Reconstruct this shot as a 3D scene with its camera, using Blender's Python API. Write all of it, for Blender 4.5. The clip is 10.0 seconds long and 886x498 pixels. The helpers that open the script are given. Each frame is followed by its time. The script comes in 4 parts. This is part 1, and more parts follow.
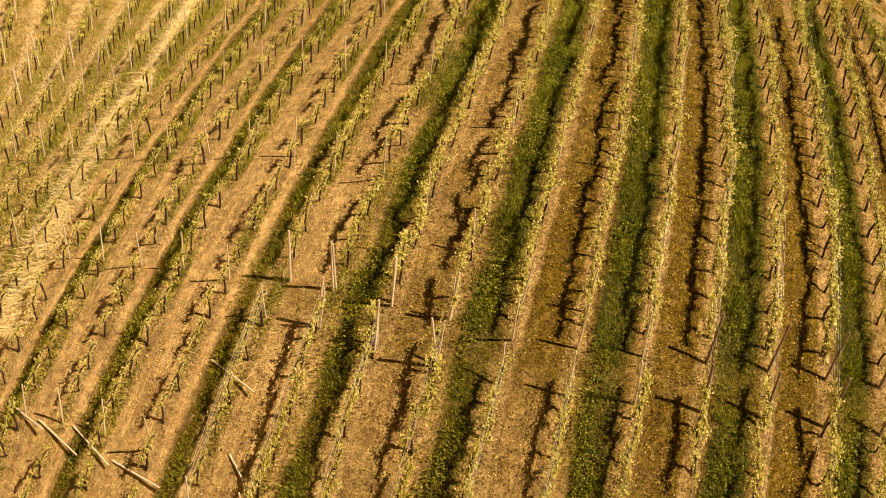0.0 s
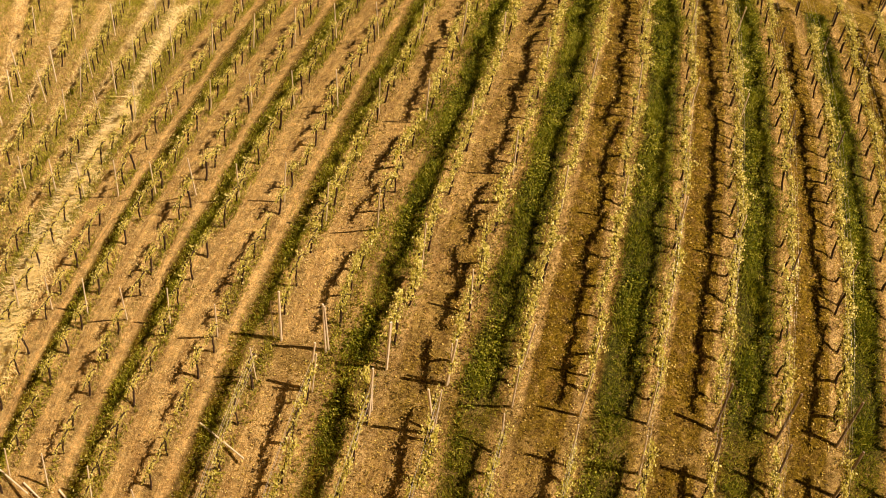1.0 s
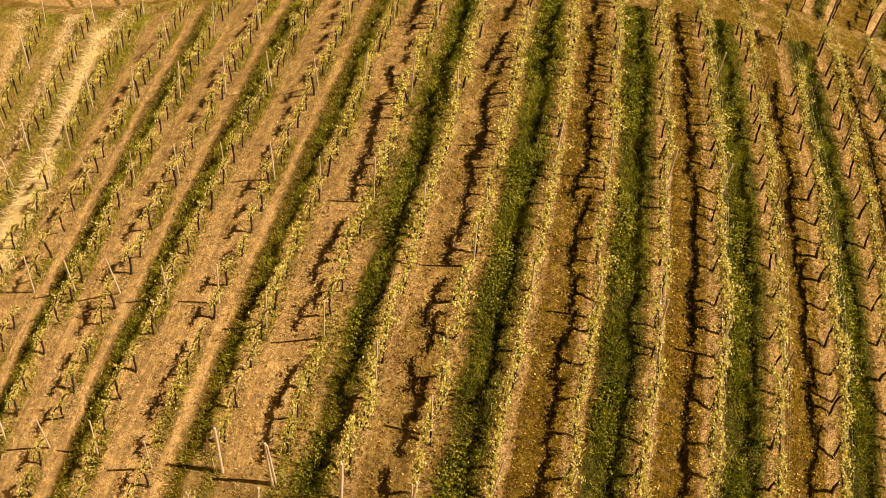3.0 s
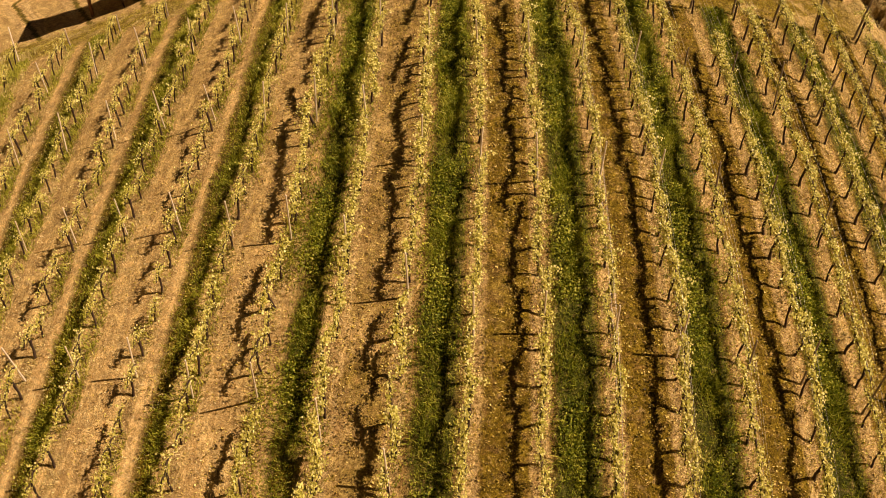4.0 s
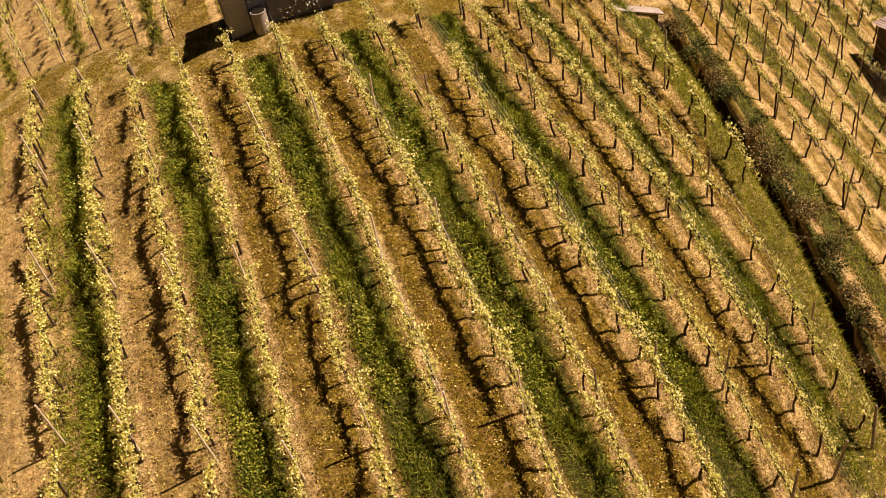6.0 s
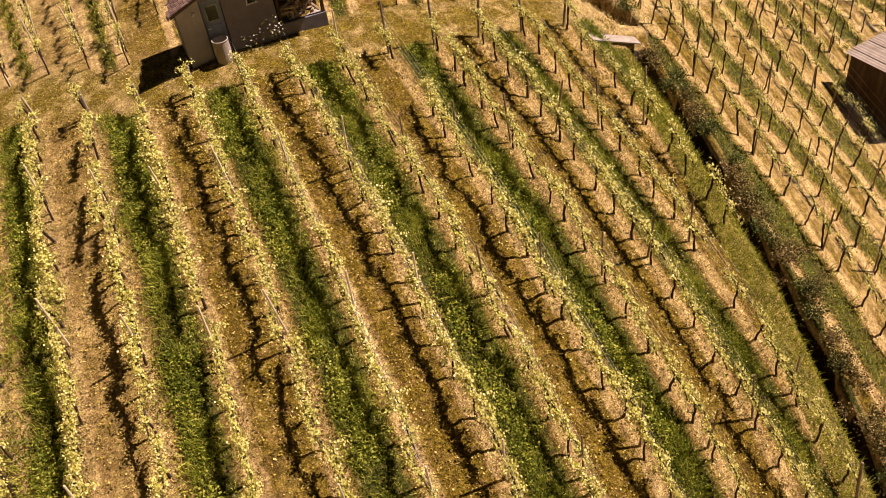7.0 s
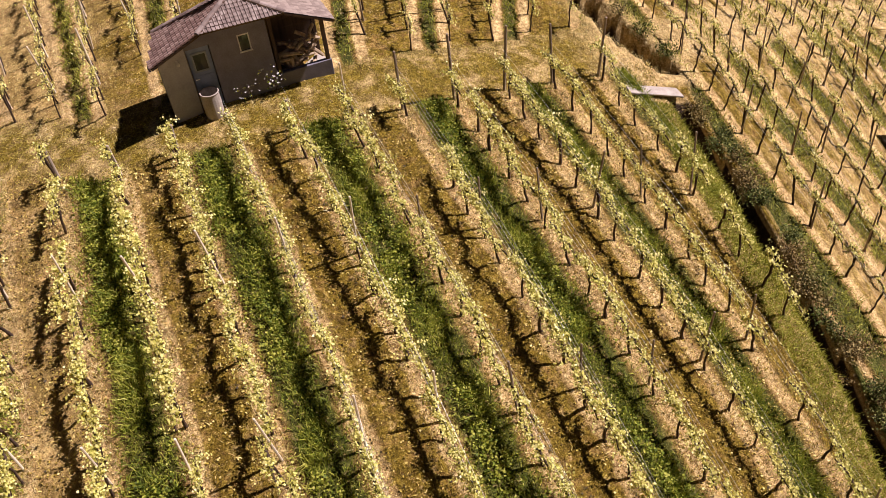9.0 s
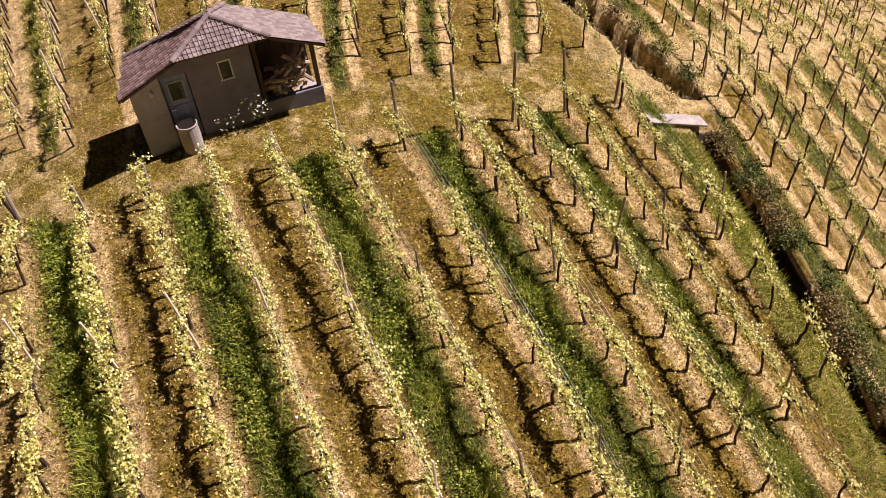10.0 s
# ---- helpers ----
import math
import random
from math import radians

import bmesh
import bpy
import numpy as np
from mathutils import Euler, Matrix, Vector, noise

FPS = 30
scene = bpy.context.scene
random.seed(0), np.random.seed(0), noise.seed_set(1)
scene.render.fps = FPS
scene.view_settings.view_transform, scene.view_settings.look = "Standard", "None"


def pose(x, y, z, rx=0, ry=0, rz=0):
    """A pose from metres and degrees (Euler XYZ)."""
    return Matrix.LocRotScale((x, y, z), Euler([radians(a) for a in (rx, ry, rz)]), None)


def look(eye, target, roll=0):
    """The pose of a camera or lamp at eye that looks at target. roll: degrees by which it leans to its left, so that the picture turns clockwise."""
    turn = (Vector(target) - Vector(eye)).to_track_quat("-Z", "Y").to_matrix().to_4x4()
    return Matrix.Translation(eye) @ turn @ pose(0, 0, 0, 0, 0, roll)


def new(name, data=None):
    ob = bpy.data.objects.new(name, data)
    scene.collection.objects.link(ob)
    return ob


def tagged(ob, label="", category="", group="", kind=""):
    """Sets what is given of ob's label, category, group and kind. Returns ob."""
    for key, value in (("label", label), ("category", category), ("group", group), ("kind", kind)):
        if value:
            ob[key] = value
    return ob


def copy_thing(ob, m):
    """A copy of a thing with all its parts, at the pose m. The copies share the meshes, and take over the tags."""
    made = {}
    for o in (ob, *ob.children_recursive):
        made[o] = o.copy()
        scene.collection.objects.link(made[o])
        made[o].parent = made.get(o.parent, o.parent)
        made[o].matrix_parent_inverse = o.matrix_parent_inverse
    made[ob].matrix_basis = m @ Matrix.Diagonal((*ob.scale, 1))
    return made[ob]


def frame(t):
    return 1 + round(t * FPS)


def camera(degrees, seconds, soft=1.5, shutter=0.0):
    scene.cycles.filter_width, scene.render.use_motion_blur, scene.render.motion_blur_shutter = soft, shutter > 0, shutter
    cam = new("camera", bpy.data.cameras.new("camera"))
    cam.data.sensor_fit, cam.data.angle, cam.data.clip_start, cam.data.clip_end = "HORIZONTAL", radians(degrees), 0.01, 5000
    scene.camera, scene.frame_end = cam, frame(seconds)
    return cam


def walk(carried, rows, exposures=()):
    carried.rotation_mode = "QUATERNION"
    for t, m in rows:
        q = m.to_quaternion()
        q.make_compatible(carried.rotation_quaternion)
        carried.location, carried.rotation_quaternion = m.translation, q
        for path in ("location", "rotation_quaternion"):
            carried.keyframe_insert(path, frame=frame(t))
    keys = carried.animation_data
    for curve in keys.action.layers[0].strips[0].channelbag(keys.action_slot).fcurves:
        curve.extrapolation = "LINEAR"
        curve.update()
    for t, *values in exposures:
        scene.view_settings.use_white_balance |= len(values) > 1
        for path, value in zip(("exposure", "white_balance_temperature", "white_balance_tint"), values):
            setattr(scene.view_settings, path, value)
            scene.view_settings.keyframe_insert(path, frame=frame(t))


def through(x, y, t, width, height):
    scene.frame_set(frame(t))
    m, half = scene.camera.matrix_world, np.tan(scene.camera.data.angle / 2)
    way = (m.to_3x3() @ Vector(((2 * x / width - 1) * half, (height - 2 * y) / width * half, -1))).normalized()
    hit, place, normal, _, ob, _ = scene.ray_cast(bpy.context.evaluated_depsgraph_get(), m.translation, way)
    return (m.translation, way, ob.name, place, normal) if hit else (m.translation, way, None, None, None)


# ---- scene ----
S = 1.2          # metres in one unit of the plan
LIFT = 24.0      # height of the plan's zero


# ---- camera ----
cam = camera(55.63, 10.0, soft=0.65)
PATH = [
    (0.0, -0.856, -0.032, 23.257, 57.97, -5.25, 17.96),
    (0.5, -1.266, 1.216, 24.294, 56.52, -5.05, 18.01),
    (1.0, -1.768, 2.516, 25.218, 55.22, -5.10, 17.83),
    (1.5, -2.095, 4.018, 26.036, 53.93, -4.84, 17.74),
    (2.0, -2.408, 5.442, 26.715, 52.88, -4.81, 17.33),
    (2.2, -2.458, 5.965, 26.963, 52.48, -4.71, 17.23),
    (3.3, -3.219, 8.565, 27.790, 50.33, -3.49, 12.76),
    (3.5, -3.260, 9.000, 27.780, 50.21, -2.73, 11.13),
    (4.0, -3.136, 10.093, 27.376, 50.38, -0.43, 6.41),
    (4.5, -2.705, 11.107, 27.175, 50.29, 2.59, 0.76),
    (5.0, -2.004, 11.980, 27.028, 50.40, 5.48, -4.79),
    (5.5, -1.321, 12.850, 27.261, 49.35, 8.08, -10.17),
    (6.0, -0.732, 13.775, 27.636, 48.12, 9.50, -13.88),
    (6.2, -0.563, 14.131, 27.914, 47.59, 9.78, -14.93),
    (7.3, -0.826, 16.445, 28.285, 46.91, 6.84, -16.49),
    (7.5, -0.743, 16.847, 28.104, 47.15, 6.82, -16.38),
    (8.0, -0.709, 17.766, 28.130, 47.03, 6.55, -16.39),
    (8.5, -0.583, 18.745, 28.253, 46.57, 6.32, -16.20),
    (9.0, -0.328, 20.001, 27.997, 46.49, 6.33, -15.89),
    (9.5, -0.040, 21.289, 27.760, 46.22, 6.12, -15.82),
    (10.0, 0.301, 22.571, 27.632, 45.68, 6.02, -15.64),
]
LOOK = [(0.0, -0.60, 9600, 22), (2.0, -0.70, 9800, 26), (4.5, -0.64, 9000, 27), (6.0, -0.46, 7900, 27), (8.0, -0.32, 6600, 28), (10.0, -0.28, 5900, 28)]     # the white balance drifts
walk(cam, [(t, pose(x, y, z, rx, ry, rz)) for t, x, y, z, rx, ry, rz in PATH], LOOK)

# ---- light ----
SUN_ELEVATION, SUN_AZIMUTH = 52.0, 86.0      # degrees; azimuth clockwise from +y
world = bpy.data.worlds.new("sky")
scene.world = world
world.use_nodes = True
wn = world.node_tree.nodes
sky = wn.new("ShaderNodeTexSky")
sky.sky_type = "NISHITA"
sky.sun_disc = False
sky.sun_elevation = radians(SUN_ELEVATION)
sky.sun_rotation = radians(SUN_AZIMUTH)
wn["Background"].inputs[1].default_value = 0.0085
world.node_tree.links.new(sky.outputs[0], wn["Background"].inputs[0])
sun = new("sun", bpy.data.lights.new("sun", "SUN"))
sun.data.energy, sun.data.angle, sun.data.color = 9.6, radians(0.5), (1.0, 0.92, 0.82)
sa, se = radians(SUN_AZIMUTH), radians(SUN_ELEVATION)
sun.matrix_world = look((30 * math.sin(sa) * math.cos(se), 30 + 30 * math.cos(sa) * math.cos(se), 20 + 30 * math.sin(se)), (0, 30, 20))


# ---- materials ----
class Nodes:
    """A small helper round one node material."""

    def __init__(self, name, rough=0.8, metal=0.0, spec=0.3):
        self.mat = bpy.data.materials.new(name)
        self.mat.use_nodes = True
        self.t = self.mat.node_tree
        self.bsdf = self.t.nodes["Principled BSDF"]
        self.bsdf.inputs["Roughness"].default_value = rough
        self.bsdf.inputs["Metallic"].default_value = metal
        self.bsdf.inputs["Specular IOR Level"].default_value = spec

    def link(self, a, b):
        self.t.links.new(a, b)

    def value(self, socket, v):
        if hasattr(v, "is_output"):
            self.link(v, socket)
        else:
            socket.default_value = v

    def coords(self, which="Object"):
        return self.t.nodes.new("ShaderNodeTexCoord").outputs[which]

    def noise(self, vec, scale, detail=4.0, rough=0.6, stretch=None):
        n = self.t.nodes.new("ShaderNodeTexNoise")
        n.inputs["Scale"].default_value, n.inputs["Detail"].default_value, n.inputs["Roughness"].default_value = scale, detail, rough
        if stretch:
            m = self.t.nodes.new("ShaderNodeMapping")
            m.inputs["Scale"].default_value = stretch
            self.link(vec, m.inputs[0])
            vec = m.outputs[0]
        self.link(vec, n.inputs["Vector"])
        return n.outputs["Fac"]

    def math(self, op, a, b=0.0, clamp=False):
        n = self.t.nodes.new("ShaderNodeMath")
        n.operation, n.use_clamp = op, clamp
        self.value(n.inputs[0], a)
        self.value(n.inputs[1], b)
        return n.outputs[0]

    def step(self, v, lo, hi):
        n = self.t.nodes.new("ShaderNodeMapRange")
        n.interpolation_type = "SMOOTHSTEP"
        n.inputs["From Min"].default_value, n.inputs["From Max"].default_value = lo, hi
        self.link(v, n.inputs["Value"])
        return n.outputs[0]

    def mix(self, fac, a, b, mode="MIX"):
        n = self.t.nodes.new("ShaderNodeMix")
        n.data_type, n.blend_type = "RGBA", mode
        self.value(n.inputs[0], fac)
        for s, v in ((n.inputs[6], a), (n.inputs[7], b)):
            self.value(s, v if hasattr(v, "is_output") else (*v, 1.0))
        return n.outputs[2]

    def ramp(self, fac, stops):
        n = self.t.nodes.new("ShaderNodeValToRGB")
        while len(n.color_ramp.elements) < len(stops):
            n.color_ramp.elements.new(0.5)
        for e, (p, c) in zip(n.color_ramp.elements, stops):
            e.position, e.color = p, (*c, 1.0)
        self.link(fac, n.inputs[0])
        return n.outputs[0]

    def island(self):
        return self.t.nodes.new("ShaderNodeNewGeometry").outputs["Random Per Island"]

    def chance(self):
        return self.t.nodes.new("ShaderNodeObjectInfo").outputs["Random"]

    def colour(self, c):
        self.value(self.bsdf.inputs["Base Color"], c if hasattr(c, "is_output") else (*c, 1.0))
        return self

    def bump(self, height, strength=0.5, distance=0.02):
        b = self.t.nodes.new("ShaderNodeBump")
        b.inputs["Strength"].default_value, b.inputs["Distance"].default_value = strength, distance
        self.link(height, b.inputs["Height"])
        self.link(b.outputs[0], self.bsdf.inputs["Normal"])
        return self

    def leafy(self, amount):
        """Thin leaves let light through."""
        tr = self.t.nodes.new("ShaderNodeBsdfTranslucent")
        mx = self.t.nodes.new("ShaderNodeMixShader")
        mx.inputs[0].default_value = amount
        src = self.bsdf.inputs["Base Color"].links[0].from_socket
        self.link(src, tr.inputs[0])
        self.link(self.bsdf.outputs[0], mx.inputs[1])
        self.link(tr.outputs[0], mx.inputs[2])
        self.link(mx.outputs[0], self.t.nodes["Material Output"].inputs[0])
        return self


def blades_material(name, stops, through=0.3, rough=0.6):
    m = Nodes(name, rough)
    p = m.coords()
    patches = m.math("ADD", m.math("MULTIPLY", m.noise(p, 0.45, 3), 0.45), m.math("MULTIPLY", m.noise(p, 2.2, 4), 0.75))
    both = m.math("ADD", m.math("MULTIPLY", m.island(), 0.6), patches)
    m.colour(m.ramp(m.math("SUBTRACT", both, 0.4, True), stops))
    return m.leafy(through).mat


def shrub_material():
    """Bramble leaves; every bush has its own mixture of dark green, olive and brown."""
    m = Nodes("shrub_leaf", 0.8, spec=0.15)
    green = m.ramp(m.island(), [(0.1, (0.025, 0.04, 0.010)), (0.5, (0.10, 0.13, 0.03)), (1.0, (0.30, 0.30, 0.09))])
    brown = m.ramp(m.island(), [(0.1, (0.08, 0.055, 0.02)), (0.5, (0.26, 0.18, 0.06)), (1.0, (0.52, 0.40, 0.18))])
    m.colour(m.mix(m.step(m.chance(), 0.2, 0.85), green, brown))
    return m.leafy(0.2).mat


def ground_material():
    m = Nodes("vineyard_soil", 0.95, spec=0.1)
    p = m.coords()
    uv = m.t.nodes.new("ShaderNodeUVMap")
    uv.uv_map = "rows"
    sep = m.t.nodes.new("ShaderNodeSeparateXYZ")
    m.link(uv.outputs[0], sep.inputs[0])
    kind = sep.outputs[1]                       # 0 vine field, 1 grass track, 2 ditch bed with painted shade
    wob = m.math("MULTIPLY", m.math("SUBTRACT", m.noise(p, 1.6, 5), 0.5), 0.12)
    lane = m.math("ADD", sep.outputs[0], wob)
    near = m.math("ABSOLUTE", m.math("SUBTRACT", m.math("FRACT", m.math("ADD", lane, 100.5)), 0.5))   # 0 green lane, 0.5 dry lane
    fine = m.noise(p, 11.0, 6, 0.75)
    grain = m.noise(p, 42.0, 5, 0.75)
    patch = m.noise(p, 0.7, 5)
    broad = m.noise(p, 0.12, 2)
    place = m.t.nodes.new("ShaderNodeSeparateXYZ")
    m.link(p, place.inputs[0])
    bare = m.step(m.math("ADD", place.outputs[0], m.math("MULTIPLY", m.math("SUBTRACT", patch, 0.5), 12.0)), -3.0, -12.0)     # paler, barer soil down the side slope, lightened further to offset its weak sun
    bare = m.math("MULTIPLY", bare, m.math("ADD", 0.72, m.math("MULTIPLY", m.step(place.outputs[1], 33.0, 22.0), 0.28)))
    bare = m.math("MAXIMUM", bare, m.math("MULTIPLY", m.step(place.outputs[0], 13.2, 14.4), m.math("MULTIPLY", m.step(m.noise(p, 1.5, 6, 0.7, (1.0, 0.35, 1.0)), 0.40, 0.60), 0.62)))
    bare = m.math("MAXIMUM", bare, m.math("MULTIPLY", m.math("MULTIPLY", m.step(place.outputs[1], 21.0, 18.5), m.step(place.outputs[0], 3.0, -3.0)), 0.6))
    straw = m.ramp(fine, [(0.28, (0.055, 0.028, 0.010)), (0.45, (0.16, 0.10, 0.025)), (0.6, (0.31, 0.205, 0.055)), (0.78, (0.66, 0.48, 0.19))])
    soil = m.ramp(fine, [(0.28, (0.075, 0.042, 0.016)), (0.48, (0.27, 0.165, 0.046)), (0.75, (0.60, 0.43, 0.155))])
    moss = m.ramp(fine, [(0.3, (0.036, 0.024, 0.004)), (0.48, (0.17, 0.118, 0.014)), (0.75, (0.47, 0.345, 0.056))])
    cream = m.ramp(fine, [(0.30, (0.17, 0.09, 0.04)), (0.46, (0.57, 0.40, 0.17)), (0.72, (0.93, 0.76, 0.42))])
    lush = m.mix(m.math("MULTIPLY", bare, 0.8), m.ramp(fine, [(0.3, (0.02, 0.028, 0.006)), (0.5, (0.08, 0.09, 0.018)), (0.75, (0.2, 0.19, 0.05))]), moss)
    pale = m.ramp(fine, [(0.28, (0.46, 0.29, 0.115)), (0.46, (0.87, 0.605, 0.27)), (0.72, (0.98, 0.83, 0.46))])
    dry = m.mix(m.step(m.math("ADD", patch, m.math("MULTIPLY", m.math("SUBTRACT", grain, 0.5), 0.6)), 0.22, 0.40), straw, moss)
    dry = m.mix(m.math("MULTIPLY", bare, 0.75), dry, pale)
    soil = m.mix(m.math("MULTIPLY", bare, 0.9), soil, pale)
    width = m.math("MULTIPLY", bare, 0.085)
    wild = m.step(sep.outputs[0], -3.2, -3.5)
    base = m.mix(m.math("MAXIMUM", wild, m.step(m.math("ADD", near, width), 0.12, 0.21)), lush, soil)
    base = m.mix(m.math("MULTIPLY", m.step(near, 0.28, 0.34), m.step(m.noise(p, 2.6, 5), 0.30, 0.50)), base, dry)
    under = m.math("MULTIPLY", m.step(near, 0.18, 0.22), m.step(near, 0.35, 0.30))     # dead grass lies along the foot of the vines
    base = m.mix(m.math("MULTIPLY", under, m.step(m.noise(p, 2.1, 6, 0.7), 0.26, 0.44)), base, cream)
    track = m.mix(m.math("MAXIMUM", m.math("MULTIPLY", m.step(m.noise(p, 1.1, 6, 0.7), 0.46, 0.66), 0.75), m.math("MULTIPLY", m.step(place.outputs[0], 8.6, 10.4), 0.85)), moss, cream)
    base = m.mix(m.math("MULTIPLY", kind, 1.0, True), base, track)
    clods = m.noise(p, 3.4, 6, 0.72)
    base = m.mix(m.math("MULTIPLY", m.step(clods, 0.46, 0.34), 0.5), base, soil)
    base = m.mix(m.math("MULTIPLY", m.step(m.noise(p, 4.3, 6, 0.7), 0.55, 0.68), 0.55), base, cream)
    base = m.mix(m.step(kind, 1.3, 1.9), base, m.ramp(fine, [(0.3, (0.02, 0.013, 0.009)), (0.7, (0.075, 0.05, 0.034))]))     # shade down in the ditch, painted as near-black earth
    along = m.t.nodes.new("ShaderNodeCombineXYZ")
    m.link(m.math("MULTIPLY", sep.outputs[0], 9.0), along.inputs[0])
    m.link(m.math("MULTIPLY", place.outputs[1], 0.35), along.inputs[1])
    swath = m.step(m.noise(along.outputs[0], 1.6, 5, 0.7), 0.36, 0.64)      # wheel and mowing swaths run with the rows
    base = m.mix(m.math("MULTIPLY", m.math("SUBTRACT", 1.0, kind, True), 0.8), base, m.mix(1.0, base, m.mix(swath, (0.70, 0.63, 0.58), (1.16, 1.16, 1.14)), "MULTIPLY"))
    speck = m.mix(m.step(m.math("ADD", m.math("MULTIPLY", grain, 0.6), m.math("MULTIPLY", clods, 0.4)), 0.34, 0.64), (0.22, 0.20, 0.18), (1.34, 1.32, 1.27))
    m.colour(m.mix(1.0, base, speck, "MULTIPLY"))
    m.bump(m.math("ADD", m.math("MULTIPLY", fine, 0.7), m.math("MULTIPLY", grain, 0.3)), 1.0, 0.09)
    return m.mat


def wood_material(name, dark, light, scale=9.0):
    m = Nodes(name, 0.85, spec=0.2)
    n = m.noise(m.coords(), scale, 6, 0.7, (1, 1, 0.12))
    c = m.ramp(n, [(0.3, dark), (0.7, light)])
    m.colour(m.mix(m.math("MULTIPLY", m.chance(), 0.5), c, dark))
    m.bump(n, 0.5, 0.01)
    return m.mat


def plain_material(name, dark, light, scale=3.0, rough=0.8, metal=0.0, bump=0.3, spec=0.3):
    m = Nodes(name, rough, metal, spec)
    p = m.coords()
    n = m.math("ADD", m.math("MULTIPLY", m.noise(p, scale, 5), 0.6), m.math("MULTIPLY", m.noise(p, scale * 11, 3), 0.4))
    m.colour(m.ramp(n, [(0.3, dark), (0.7, light)]))
    m.bump(n, bump, 0.01)
    return m.mat


SOIL = ground_material()
GREEN_GRASS = blades_material("green_grass", [(0.1, (0.05, 0.09, 0.010)), (0.40, (0.22, 0.275, 0.026)), (0.70, (0.48, 0.48, 0.06)), (1.0, (0.74, 0.68, 0.2))], 0.4)
LITTER = blades_material("dry_leaf_litter", [(0.2, (0.04, 0.026, 0.006)), (0.42, (0.21, 0.142, 0.018)), (0.62, (0.50, 0.375, 0.06)), (0.8, (0.90, 0.73, 0.26))], 0.2)
DRY_GRASS = blades_material("dry_grass", [(0.1, (0.20, 0.10, 0.03)), (0.4, (0.48, 0.29, 0.085)), (0.75, (0.74, 0.51, 0.18)), (1.0, (0.92, 0.74, 0.38))], 0.2)
MEADOW_GRASS = blades_material("meadow_grass", [(0.1, (0.19, 0.165, 0.022)), (0.45, (0.46, 0.385, 0.055)), (0.75, (0.70, 0.57, 0.135)), (1.0, (0.87, 0.72, 0.32))], 0.3)
VINE_LEAF = blades_material("vine_leaf", [(0.1, (0.26, 0.27, 0.045)), (0.3, (0.54, 0.51, 0.10)), (0.6, (0.80, 0.73, 0.24)), (1.0, (0.94, 0.88, 0.48))], 0.28, 0.4)
PALE_GRASS = blades_material("pale_grass", [(0.1, (0.22, 0.16, 0.045)), (0.4, (0.48, 0.39, 0.13)), (0.75, (0.73, 0.61, 0.27)), (1.0, (0.93, 0.84, 0.53))], 0.25)
GOLD_STRAW = blades_material("golden_straw", [(0.1, (0.82, 0.64, 0.26)), (0.35, (0.95, 0.79, 0.40)), (0.75, (0.97, 0.88, 0.52)), (1.0, (0.98, 0.93, 0.68))], 0.15)
OLIVE_GRASS = blades_material("olive_grass", [(0.1, (0.11, 0.135, 0.014)), (0.42, (0.30, 0.33, 0.034)), (0.75, (0.52, 0.51, 0.07)), (1.0, (0.72, 0.66, 0.17))], 0.38)
BRIGHT_GRASS = blades_material("bright_grass", [(0.1, (0.12, 0.13, 0.014)), (0.45, (0.33, 0.34, 0.04)), (0.75, (0.54, 0.53, 0.09)), (1.0, (0.72, 0.68, 0.2))], 0.35)
SHRUB_LEAF = shrub_material()
VINE_BARK = wood_material("vine_bark", (0.03, 0.018, 0.012), (0.11, 0.07, 0.045), 20)
POST_WOOD = wood_material("weathered_post_wood", (0.24, 0.18, 0.13), (0.68, 0.58, 0.45))
# post wood in two tones: dark as on shaded sides, pale as sunlit
SHADED_POST_WOOD = wood_material("shaded_post_wood", (0.13, 0.095, 0.07), (0.50, 0.40, 0.29))
STAKE_WOOD = wood_material("pale_stake_wood", (0.62, 0.52, 0.38), (0.92, 0.84, 0.68))
WIRE = Nodes("galvanised_wire", 0.35, 0.45, 0.5).colour((0.84, 0.81, 0.74)).mat


# ---- shape of the land ----
TERRAIN = (-9.5884, 3.9688, -2.0891, 0.9531, -1.9719, 1.0088, -0.4767, -4.2954, -0.1702, -0.0222, 0.4208, -0.0936, 0.334, 0.497, -0.3821)
LANES = (-7.2471, 3.0081, -0.0212, -0.2792, -0.2442, -0.1142, 0.0175, -0.4509, 0.1073)
TERRAIN_TERMS = [(i, j) for i in range(4) for j in range(4 - i)] + [(4, 0), (3, 1), (2, 2), (1, 3), (0, 4)]
LANE_TERMS = ((0, 0), (0, 1), (0, 2), (1, 0), (1, 1), (1, 2), (1, 3), (2, 0), (2, 1))


def soft_clip(v, lo, hi, slope):
    return np.where(v < lo, lo + (v - lo) * slope, np.where(v > hi, hi + (v - hi) * slope, v))


def ditch_middle(v):
    """The ditch's middle line across the slope, in plan units."""
    v = np.asarray(v, float)
    low = 9.58 + 0.028 * np.clip(33.2 - v, 0, 8.5) + 0.05 * np.sin(v * 1.3)
    high = 9.87 - 0.62 * np.clip(v - 34.9, 0, 1.3) - 0.3 * np.clip(v - 36.2, 0, 20) + 0.04 * np.sin(v * 1.9)
    return low + (high - low) * np.clip((v - 33.8) / 1.1, 0, 1)


